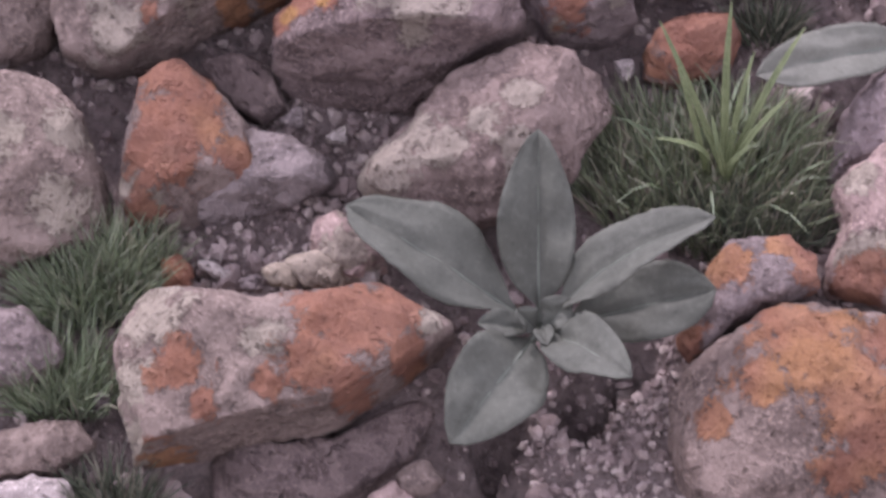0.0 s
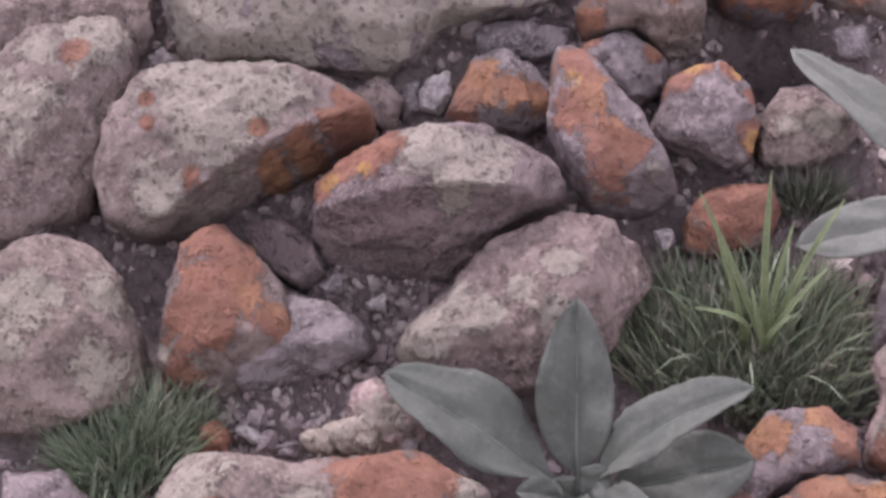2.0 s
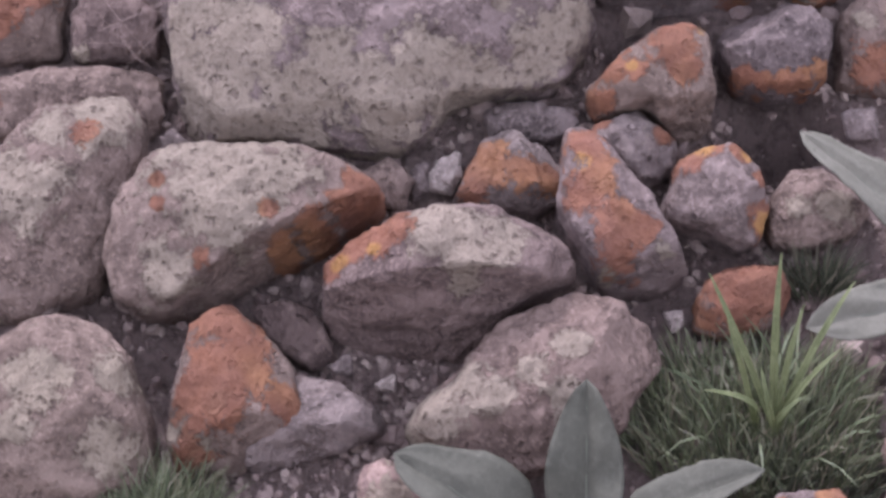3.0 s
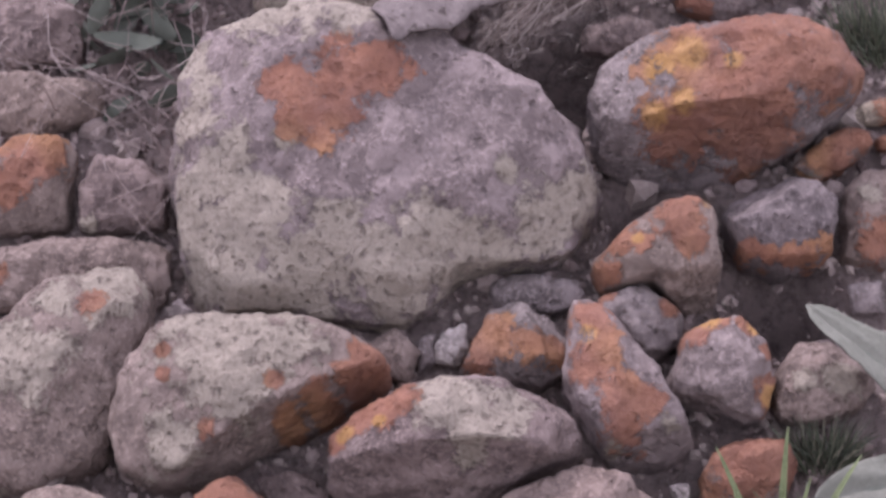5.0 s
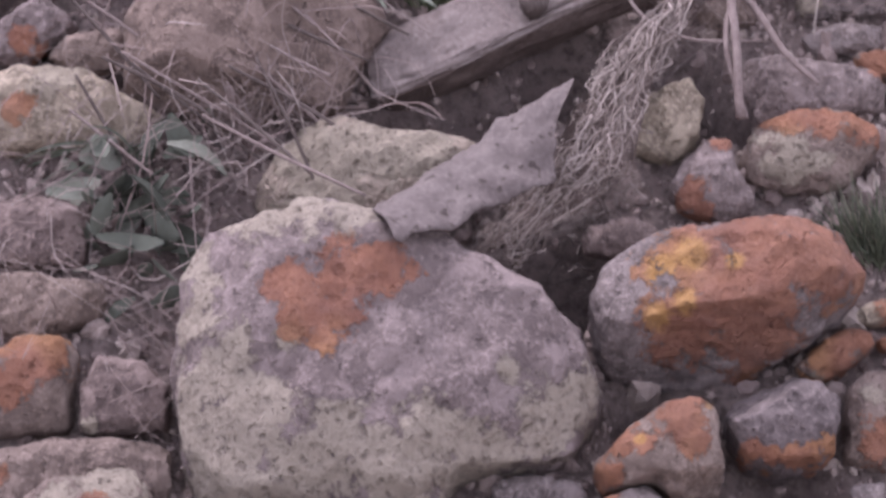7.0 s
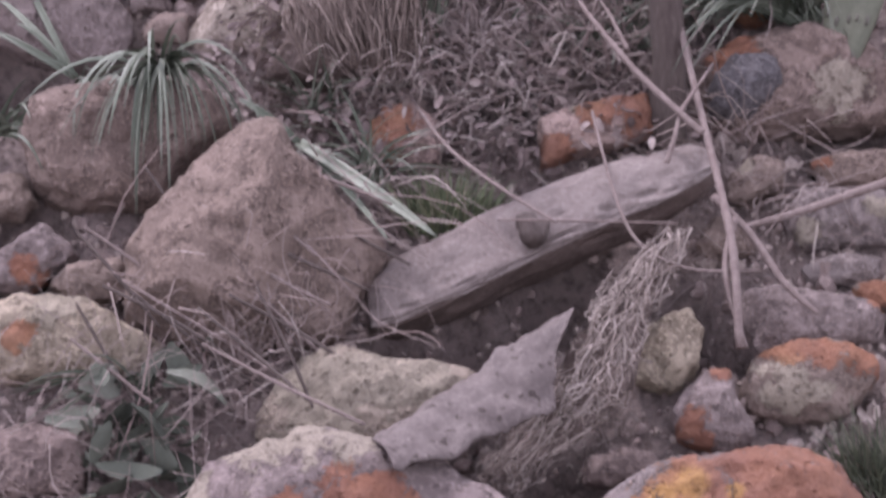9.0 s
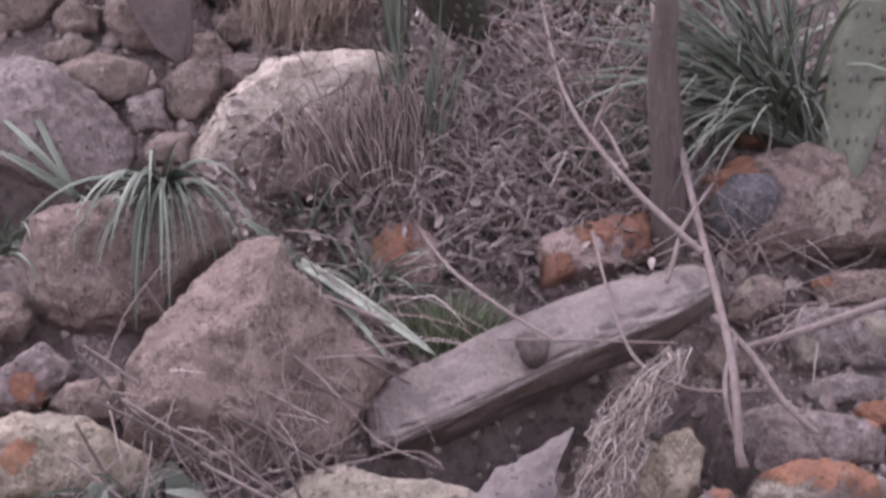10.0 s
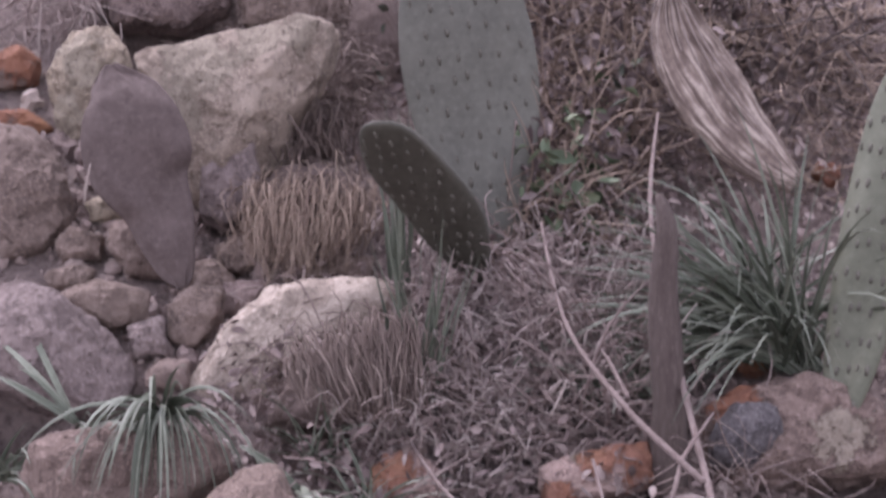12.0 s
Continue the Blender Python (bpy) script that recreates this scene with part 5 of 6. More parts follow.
skin = torn_sheet("skin", "torn grey sheet of dried cactus skin on a slab",
           [(-0.17, 3.316, 0.594), (-0.07, 3.416, 0.631), (0.002, 3.488, 0.659), (0.089, 3.559, 0.692)],
           [(-0.136, 3.228, 0.579), (-0.073, 3.274, 0.583), (-0.004, 3.343, 0.597), (0.063, 3.407, 0.602)], dry_sheet, 0.016, 4.0, 0.020, 0.07)


def strands(name, label, count, start, end, width, material, seed, sag=0.03, jitter=0.02, category="dry fibre", kind="", parts=6, sides=3):
    """Many thin strands, each from a random place on the line start to one on the line end."""
    r = random.Random(seed)
    verts, faces = [], []
    c = Vector(start[0])
    for i in range(count):
        u = r.random()
        v = max(0, min(1, u + r.gauss(0, 0.18)))
        a, b = along(start, u), along(end, v)
        cut = r.uniform(0.0, 0.55)
        a = a.lerp(b, cut)
        b = a.lerp(b, r.uniform(0.4, 1.0))
        shift = Vector((r.gauss(0, jitter), r.gauss(0, jitter), r.gauss(0, jitter)))
        mid = a.lerp(b, 0.5) + shift + UP * sag * r.uniform(-0.3, 1)
        w = width * r.uniform(0.5, 1.3)
        add_tube(verts, faces, [a - c + shift * 0.4, mid - c, b - c + shift * 0.6], (w, w, w * 0.5), sides, parts)
    ob = link(name, verts, faces, material)
    ob.location = start[0]
    return tagged(ob, label, category, kind=kind)


def fibre_net(name, label, first_edge, second_edge, rows, cols, width, material, seed):
    """A sagging net of loops between two edges: what is left of the vessels of a rotted pad."""
    r = random.Random(seed)
    c = Vector(first_edge[0])
    verts, faces = [], []
    for layer in range(3):
        knots = {}
        for i in range(rows + 1):
            for j in range(cols + 1):
                s = min(1, max(0, (i + r.gauss(0, 0.34)) / rows))
                v = (j + 0.5 * (i % 2) + r.gauss(0, 0.33)) / (cols + 0.5)
                p = along(first_edge, s).lerp(along(second_edge, s), v) - c
                knots[i, j] = p + UP * (0.022 * math.sin(math.pi * min(1, max(0, v))) - 0.012 * layer + r.gauss(0, 0.003))
        for (i, j), p in knots.items():
            for other in ((i + 1, j), (i + 1, j + (1 if i % 2 else -1)), (i, j + 1)):
                if other not in knots or r.random() < (0.6 if other[0] == i else 0.24):
                    continue
                q = knots[other]
                mid = (p + q) / 2 + Vector((r.gauss(0, 0.006), r.gauss(0, 0.006), r.gauss(0, 0.006)))
                w = width * r.uniform(0.55, 1.5)
                add_tube(verts, faces, [p, mid, q], (w, w * 0.75, w), 4, 4)
    for i in range(700):
        s, v = r.random(), r.uniform(-0.05, 1.05)
        p = along(first_edge, s).lerp(along(second_edge, s), v) - c + UP * r.uniform(-0.01, 0.02)
        d = Vector((r.uniform(-0.6, 0.6), r.uniform(-0.8, 0.4), r.uniform(-1, 0.4))) * r.uniform(0.008, 0.02)
        add_tube(verts, faces, [p, p + d * 0.6 + Vector((r.gauss(0, 0.004), 0, 0)), p + d], (width * 0.6, width * 0.3), 3, 3)
    ob = link(name, verts, faces, material)
    ob.location = first_edge[0]
    return tagged(ob, label, "dry fibre")


net = fibre_net("fibre_net", "net of bleached fibres remaining from rotted cactus",
                [(0.194, 3.732, 0.733), (0.126, 3.623, 0.702), (0.099, 3.558, 0.653), (0.065, 3.492, 0.607), (0.025, 3.451, 0.573), (-0.033, 3.422, 0.52)],
                [(0.248, 3.755, 0.756), (0.217, 3.639, 0.702), (0.173, 3.553, 0.648), (0.153, 3.488, 0.602), (0.098, 3.456, 0.561), (0.008, 3.411, 0.487)], 14, 5, 0.0011, net_fibre, 31)
# dark sheet behind the net, drawn low to make the hollow read as shaded
core = torn_sheet("core", "rotted inside of the cactus skin, dark for the shaded hollow",
           [(0.107, 3.608, 0.647), (0.162, 3.683, 0.698), (0.228, 3.796, 0.749)],
           [(-0.026, 3.461, 0.48), (0.078, 3.509, 0.528), (0.168, 3.565, 0.582)], dry_under, 0.01, 9.0, 0.03)


husk = holder("dead_cactus", (0, 0, 0), "torn grey husk of a rotted cactus draped over slabs", "dead cactus")
as_part(skin, husk, "stiff lilac-grey dried skin")
as_part(net, husk, "net of bleached fibres")
as_part(core, husk, "rotted inside, dark for the shaded hollow")


# ---- cactus pads ----
def pad(name, base, tip, width, thick, facing, material, parent, seed, studs=True, warp=0.02):
    """A flat, egg-shaped cactus pad with rows of areoles on both faces."""
    base, tip = Vector(base), Vector(tip)
    axis = tip - base
    half, mid = axis.length / 2, (base + tip) / 2
    y = axis.normalized()
    x = y.cross(Vector(facing)).normalized()
    z = x.cross(y).normalized()

    def surface(a, b, side):
        """a across, b along, both -1 to 1 inside the outline."""
        w = width / 2 * (1.0 + 0.16 * b - 0.10 * b * b)
        edge = max(0.0, 1 - a * a - b * b)
        bend = warp * (noise.noise((a * 1.2 + seed, b * 1.2, seed)) + 0.6 * b * b)
        return mid + x * a * w + y * b * half + z * (side * thick / 2 * edge ** 0.42 + bend)

    rings, spokes = 14, 40
    verts, faces = [], []
    for side in (1, -1):
        first = len(verts)
        verts.append(surface(0, 0, side))
        for i in range(1, rings + 1):
            q = math.sin(i / rings * math.pi / 2)
            for k in range(spokes):
                w = 2 * math.pi * k / spokes
                verts.append(surface(math.cos(w) * q, math.sin(w) * q, side))
        for k in range(spokes):
            l = (k + 1) % spokes
            tri = (first, first + 1 + k, first + 1 + l)
            faces.append(tri if side > 0 else tri[::-1])
            for i in range(rings - 1):
                a = first + 1 + i * spokes
                quad = (a + k, a + spokes + k, a + spokes + l, a + l)
                faces.append(quad if side > 0 else quad[::-1])
    ob = link(name, verts, faces, material, parent)
    bm = bmesh.new()
    bm.from_mesh(ob.data)
    bmesh.ops.remove_doubles(bm, verts=bm.verts, dist=0.0002)
    bm.to_mesh(ob.data)
    bm.free()
    if studs:
        r = random.Random(seed)
        dirs, tris = sphere(1)
        av, af = [], []
        for side in (1, -1):
            for row in range(-6, 7):
                for col in range(-5, 6):
                    a, b = (col + 0.5 * (row % 2)) * 0.30 + r.gauss(0, 0.03), row * 0.155 + r.gauss(0, 0.02)
                    if a * a + b * b > 0.86:
                        continue
                    p = surface(a, b, side)
                    s = r.uniform(0.0042, 0.0062)
                    first = len(av)
                    av += [p + x * d.x * s * 0.7 + y * d.y * s * 1.7 + z * d.z * s * 0.55 for d in dirs]
                    af += [[first + k for k in f] for f in tris]
                    for spine in range(2):
                        q = z * side + x * r.gauss(0, 0.5) + y * r.gauss(0, 0.5)
                        add_tube(av, af, [p, p + q * 0.006, p + q * 0.012], (0.0005, 0.0001), 3, 2)
        tagged(link("areole", av, af, areole_mat, ob, "dark woolly areoles with tiny spines"), kind="stuff")
    return ob


ZERO = Vector((0, 0, 0))
cactus = holder("prickly_pear", ZERO, "grey-green prickly pear standing in dry twigs", "cactus")
pad("pad", (-0.028, 4.559, 1.103), (-0.121, 4.659, 1.645), 0.228, 0.03, (0.25, -1, 0.12), cactus_skin, cactus, 2)
# this pad faces down; its shade is painted by the darker skin
pad("pad", (-0.049, 4.426, 1.079), (-0.206, 4.081, 1.36), 0.136, 0.036, (-0.35, -1, -1.4), cactus_shaded, cactus, 3)
cactus_side = holder("prickly_pear", ZERO, "pale olive prickly pear pad growing from the slab", "cactus")
pad("pad", (0.482, 4.098, 0.866), (0.611, 4.35, 1.449), 0.122, 0.036, (-0.55, -1, 0.0), cactus_pale, cactus_side, 5)
pad("pad", (0.712, 4.268, 1.318), (0.780, 4.338, 1.660), 0.20, 0.034, (-0.2, -1, 0.2), cactus_pale, cactus_side, 6)
# plain pad shape put in place of a bird-like form over the rubble
dead = holder("dead_cactus", ZERO, "plain brown pad shape standing in for a bird-like form", "dead cactus")


def husk_pad(name, points, radii, flat, material, parent, seed, ribs=0.0, label=""):
    """A limp, withered pad along a line of points, with half widths, fibre ridges down its length and a puckered rim."""
    parts, sides = 60, 110
    verts, stripe = [], []
    for i in range(parts + 1):
        s = i / parts
        p = along(points, s)
        d = (along(points, min(1, s + 0.02)) - along(points, max(0, s - 0.02))).normalized()
        side = d.cross(UP).normalized()
        out = side.cross(d)
        w = max(0.001, along([(r, 0, 0) for r in radii], s).x)
        w *= 1 + 0.05 * noise.noise((s * 6, seed, 0)) + 0.02 * noise.noise((s * 22, seed, 2))
        for k in range(sides):
            a = 6.283 * k / sides
            line = 0.7 * noise.noise((a * 7 + seed, s * 3, seed)) + 0.7 * noise.noise((a * 19, s * 6, seed))
            q = 1 + ribs * line
            verts.append(p + side * math.cos(a) * w + out * (math.sin(a) * w * flat * q + 0.012 * noise.noise((s * 3, math.cos(a) * 1.5, seed)) + 0.004 * noise.noise((s * 12, math.cos(a) * 4, seed))))
            stripe.append(0.5 + 0.75 * line)
    faces = [(i * sides + k, i * sides + (k + 1) % sides, (i + 1) * sides + (k + 1) % sides, (i + 1) * sides + k) for i in range(parts) for k in range(sides)]
    faces += [tuple(range(sides))[::-1], tuple(parts * sides + k for k in range(sides))]
    ob = link(name, verts, faces, material, parent, label)
    ob.data.attributes.new("stripe", "FLOAT", "POINT").data.foreach_set("value", stripe)
    return ob


DEAD_LINE = [(-0.665, 4.542, 1.397), (-0.651, 4.522, 1.374), (-0.632, 4.502, 1.346), (-0.615, 4.479, 1.289), (-0.6, 4.465, 1.226), (-0.573, 4.452, 1.173), (-0.554, 4.428, 1.122), (-0.537, 4.414, 1.074), (-0.527, 4.401, 1.051)]
husk_pad("pad", DEAD_LINE, (0.012, 0.042, 0.066, 0.088, 0.084, 0.059, 0.044, 0.029, 0.008), 0.20, dead_pad, dead, 7)
sv, sf = [], []
add_tube(sv, sf, [(-0.672, 4.386, 1.251), (-0.678, 4.382, 1.216), (-0.681, 4.378, 1.187)], (0.0012, 0.0028, 0.0008), 5, 8, 0.3)
link("torn_edge", sv, sf, net_fibre, dead, "pale split edge of the pad")


# ---- strap-leaved tufts ----
def strap_tuft(name, label, at, count, length, width, material, seed, lean=(0, -0.2, 1.0), spread=0.8, droop=1.5, root=0.03):
    """A clump of arching strap leaves, each a part of its own."""
    r = random.Random(seed)
    plant = holder(name, at, label, "strap-leaved plant", "strap-leaved tufts")
    for i in range(count):
        a = r.uniform(0, 6.283)
        base = Vector((math.cos(a) * root * r.random(), math.sin(a) * root * r.random(), -0.01))
        way = Vector(lean) + Vector((r.gauss(0, spread), r.gauss(0, spread * 0.7), r.gauss(0, spread * 0.4)))
        way.z = max(0.1, way.z)
        verts, faces = [], []
        add_blade(verts, faces, base, way, length * r.uniform(0.55, 1.1), width * r.uniform(0.7, 1.2), droop * r.uniform(0.5, 1.4), 0.3, 9)
        link("leaf", verts, faces, material, plant)
    return plant


strap_tuft("strap_plant", "dense clump of dark green arching strap leaves", (0.432, 4.295, 0.968), 230, 0.40, 0.0085, strap_green, 41, (-0.75, -0.3, 1.0), 0.55, 1.5, 0.06)
strap_tuft("strap_plant", "dark strap leaves spreading beside the cactus", (0.377, 4.387, 1.024), 120, 0.30, 0.008, strap_green, 42, (-0.4, -0.3, 0.8), 0.6, 1.6, 0.06)
strap_tuft("strap_plant", "thin strap leaves drooping over the earthy boulder", (-0.510, 4.025, 0.923), 50, 0.27, 0.011, strap_green, 43, (0.05, -0.9, 0.7), 0.5, 3.3, 0.02)
strap_tuft("strap_plant", "sparse thin leaves at the boulder's edge", (-0.621, 4.016, 0.906), 9, 0.16, 0.008, strap_green, 44, (0, -0.5, 0.6), 0.4, 2.4, 0.02)
strap_tuft("strap_plant", "upright dark leaves behind the arched slab", (-0.134, 4.181, 0.900), 26, 0.30, 0.008, strap_green, 45, (-0.05, -0.1, 1.6), 0.22, 0.5, 0.03)
strap_tuft("strap_plant", "dark leaves in front of the cactus pad", (-0.173, 4.376, 1.017), 14, 0.36, 0.009, strap_green, 46, (-0.1, -0.1, 1.8), 0.18, 0.3, 0.03)
strap_tuft("strap_plant", "arching dark blades beside the salmon stone", (-0.207, 3.961, 0.780), 26, 0.17, 0.007, strap_green, 47, (0.0, -0.2, 1.0), 0.5, 1.8, 0.03)
strap_tuft("strap_plant", "small tuft of strap leaves in dry twigs", (0.159, 4.221, 0.924), 90, 0.16, 0.005, strap_green, 48, (0.1, -0.2, 1.0), 0.6, 1.4, 0.05)
strap_tuft("strap_plant", "grey-green blades beside the cactus foot", (0.541, 4.163, 0.889), 26, 0.14, 0.007, strap_green, 49, (0.0, -0.2, 1.0), 0.6, 1.2, 0.03)
strap_tuft("strap_plant", "dark leaves at the edge of the lilac slab", (-0.754, 4.035, 0.824), 22, 0.14, 0.008, strap_green, 50, (0.2, -0.3, 0.7), 0.5, 2.0, 0.03)
strap_tuft("strap_plant", "flattened leaves lying in the dry grass", (-0.497, 3.624, 0.577), 9, 0.24, 0.006, strap_green, 51, (-0.6, -0.2, 0.3), 0.5, 0.8, 0.05)
strap_tuft("strap_plant", "upright thin blades against the thicket", (-0.289, 4.080, 0.840), 20, 0.16, 0.006, strap_green, 52, (0.2, -0.2, 1.0), 0.4, 1.4, 0.03)
S1 = (-0.654, 4.118, 0.886)
shoots("strap_leaves", "thin dark leaves leaning across the lilac slab", [
    (S1, (-0.783, 4.304, 1.067), 0.02, 1.0), (S1, (-0.795, 4.224, 0.996), 0.02, 1.2), (S1, (-0.788, 4.180, 0.946), 0.02, 1.2), (S1, (-0.751, 4.168, 0.962), 0.015, 1.0)], 0.010, strap_green, "strap-leaved plant")
S2 = (-0.307, 3.973, 0.822)
shoots("strap_leaves", "long pale leaf fallen across the pyramid stone", [
    (S2, (-0.098, 3.743, 0.742), 0.015, 1.4), (S2, (-0.166, 3.775, 0.726), 0.01, 1.0), (S2, (-0.402, 4.026, 0.877), 0.02, 0.9)], 0.014, strap_green, "strap-leaved plant")


# ---- dry branches ----
def branch(name, label, lines, material=twig_bark, category="dry branch"):
    """A dead branch: the first line is its stem, the others side twigs. Each line: points and radii."""
    c = Vector(lines[0][0][0])
    thing = holder(name, c, label, category)
    for i, (points, radii) in enumerate(lines):
        verts, faces = [], []
        add_tube(verts, faces, [Vector(p) - c for p in points], radii, 7, 22, 0.18)
        link("stem" if i == 0 else "twig", verts, faces, material, thing)
    return thing


branch("dry_branch", "long grey dead branch leaning over the log", [
    ([(0.313, 3.623, 0.624), (0.305, 3.715, 0.749), (0.274, 3.890, 0.877), (0.238, 4.118, 1.026), (0.213, 4.372, 1.189), (0.235, 4.635, 1.324)], (0.0068, 0.0062, 0.0056, 0.005, 0.004, 0.0025)),
    ([(0.273, 3.870, 0.865), (0.234, 3.900, 0.895), (0.159, 3.983, 0.956), (0.079, 4.134, 1.047), (0.041, 4.361, 1.171)], (0.0055, 0.005, 0.004, 0.002)),
    ([(0.242, 3.895, 0.892), (0.263, 3.922, 0.919), (0.291, 3.969, 0.948)], (0.004, 0.0015)),
    ([(0.221, 3.848, 0.828), (0.233, 3.869, 0.864), (0.243, 3.915, 0.892)], (0.004, 0.003)),
    ([(0.168, 3.994, 0.962), (0.144, 4.043, 1.003), (0.130, 4.070, 1.020)], (0.004, 0.0015)),
])
branch("dry_branch", "forked dry twig hanging over the stones", [
    ([(0.282, 3.777, 0.797), (0.334, 3.739, 0.751), (0.377, 3.688, 0.697), (0.422, 3.665, 0.661)], (0.006, 0.0058, 0.005, 0.0025)),
    ([(0.311, 3.753, 0.771), (0.296, 3.687, 0.708), (0.322, 3.636, 0.620)], (0.006, 0.004)),
])
branch("dry_cane", "straight pale cane lying across grey stones", [([(0.329, 3.780, 0.753), (0.426, 3.815, 0.774), (0.592, 3.886, 0.816)], (0.004, 0.006, 0.007))])
branch("dry_branch", "thin curved bramble stem over the log", [
    ([(0.117, 3.937, 0.882), (0.144, 3.789, 0.804), (0.177, 3.713, 0.747), (0.246, 3.683, 0.718), (0.348, 3.708, 0.710)], (0.0022, 0.0025, 0.0025, 0.002)),
    ([(-0.016, 3.761, 0.764), (0.077, 3.733, 0.771), (0.233, 3.744, 0.766)], (0.0018, 0.0015)),
])
branch("dry_branch", "thin dry stem leaning on the log's end", [([(-0.155, 4.076, 0.883), (-0.091, 3.915, 0.834), (-0.017, 3.805, 0.802), (0.065, 3.730, 0.769)], (0.002, 0.003, 0.003, 0.002))])
branch("dead_stump", "dark upright dead stump behind the log", [([(0.237, 4.062, 0.805), (0.230, 4.052, 0.952), (0.219, 4.062, 1.102), (0.221, 4.062, 1.205), (0.210, 4.078, 1.249)], (0.030, 0.027, 0.024, 0.016, 0.006))], dark_wood, "stump")
STALKS = random.Random(23)
for i in range(24):
    x0, y0 = STALKS.uniform(-0.62, -0.32), STALKS.uniform(3.55, 3.85)
    a = Vector((x0, y0, SLOPE * (y0 - FOOT) + STALKS.uniform(0.12, 0.18)))
    b = a + Vector((STALKS.uniform(0.08, 0.26), STALKS.uniform(-0.12, -0.02), STALKS.uniform(-0.17, -0.06)))
    branch("dry_stalk", "thin brown dry stalk leaning on a stone", [([a, (a + b) / 2 + UP * STALKS.uniform(-0.01, 0.02), b], (0.0020, 0.0028, 0.0018))], dark_wood if i % 2 else twig_bark)


def tangle(name, label, count, spots, length, width, material, seed, rise=0.08, curl=0.5, flow=(0, 0, 0), category="dry grass", sides=3):
    """A tangle of thin dry stems over the bank. spots: (place, half width across, half width up the bank)."""
    r = random.Random(seed)
    verts, faces = [], []
    c = Vector(spots[0][0])
    for i in range(count):
        at, sx, sy = spots[i % len(spots)]
        x, y = at[0] + r.uniform(-sx, sx), at[1] + r.uniform(-sy, sy)
        p = Vector((x, y, bank(x, y) + rise * r.random() ** 1.3 + 0.01))
        d = (Vector((r.gauss(0, 1), r.gauss(0, 0.6), r.gauss(0, 0.6))) + Vector(flow) * 1.5).normalized() * length * r.uniform(0.3, 1.1)
        k = Vector((r.gauss(0, 1), r.gauss(0, 1), r.gauss(0.3, 1))) * length * 0.25 * curl
        w = width * r.uniform(0.5, 1.4)
        add_tube(verts, faces, [p - c, p - c + d * 0.5 + k, p - c + d + k * 0.4], (w, w, w * 0.4), sides, 6)
    ob = link(name, verts, faces, material)
    ob.location = spots[0][0]
    return tagged(ob, label, category, kind="stuff")


def litter(name, label, count, spots, size, material, seed, rise=0.03, category="dry leaves"):
    """Curled little leaves lying or hanging at random."""
    r = random.Random(seed)
    verts, faces = [], []
    c = Vector(spots[0][0])
    for i in range(count):
        at, sx, sy = spots[i % len(spots)]
        x, y = at[0] + r.uniform(-sx, sx), at[1] + r.uniform(-sy, sy)
        p = Vector((x, y, bank(x, y) + 0.006 + rise * r.random())) - c
        turn = Euler((r.gauss(0, 0.7) + 0.5, r.gauss(0, 0.7), r.uniform(0, 6.28))).to_matrix()
        s, wide, curl = size * r.uniform(0.4, 1.2), r.uniform(0.3, 0.6), r.uniform(-0.4, 0.6)
        first = len(verts)
        for k in range(5):
            t = k / 4
            w = wide * math.sin(math.pi * (0.06 + 0.9 * t)) ** 0.8
            for u in (-1, 0, 1):
                verts.append(p + turn @ (Vector((u * w * 0.5, t - 0.5, curl * (t - 0.5) ** 2 * 1.5 + 0.25 * w * abs(u))) * s))
        for k in range(4):
            for u in range(2):
                q = first + 3 * k + u
                faces.append((q, q + 1, q + 4, q + 3))
    ob = link(name, verts, faces, material)
    ob.location = spots[0][0]
    return tagged(ob, label, category, kind="stuff")


tangle("root_mat", "fuzzy mat of dead roots under the torn skin", 520, [((0.004, 3.521, 0.481), 0.05, 0.03), ((0.056, 3.548, 0.497), 0.05, 0.04), ((0.117, 3.578, 0.515), 0.04, 0.04)], 0.05, 0.0009, grey_fibre, 83, 0.12, 1.3, category="dead roots")

# dry grass and leaves beside the great slab
tangle("dry_grass", "matted dry grass beside the great slab", 150, [((-0.612, 3.616, 0.538), 0.16, 0.10), ((-0.503, 3.671, 0.571), 0.16, 0.10), ((-0.397, 3.619, 0.539), 0.07, 0.12), ((-0.519, 3.481, 0.457), 0.16, 0.10)], 0.20, 0.0008, straw, 61, 0.08, 0.9, (0.4, 0.2, 0.2))
tangle("dry_grass", "wispy dry stems curling over stones", 90, [((-0.508, 3.394, 0.404), 0.14, 0.10), ((-0.617, 3.441, 0.433), 0.12, 0.12), ((-0.454, 3.300, 0.348), 0.05, 0.1)], 0.16, 0.0006, straw, 62, 0.12, 1.2)
tangle("dry_grass", "wisps of dry grass along the slab's edge", 120, [((-0.351, 3.615, 0.537), 0.04, 0.06), ((-0.292, 3.660, 0.564), 0.05, 0.05)], 0.13, 0.0008, straw, 63, 0.10, 0.9, (0, 0, 0.8))
tangle("dry_grass", "brown dry stalks over the pyramid stone", 100, [((-0.360, 3.823, 0.662), 0.16, 0.12), ((-0.240, 3.825, 0.663), 0.08, 0.12), ((-0.444, 3.710, 0.594), 0.14, 0.08)], 0.24, 0.0012, straw, 64, 0.17, 0.5, (0.5, -0.2, -0.3))
litter("bramble_leaves", "dull green leaves among dry grass", 46, [((-0.527, 3.548, 0.497), 0.06, 0.05), ((-0.437, 3.558, 0.503), 0.05, 0.06), ((-0.486, 3.457, 0.442), 0.08, 0.05)], 0.08, dull_leaf, 65, 0.13, "leaves")
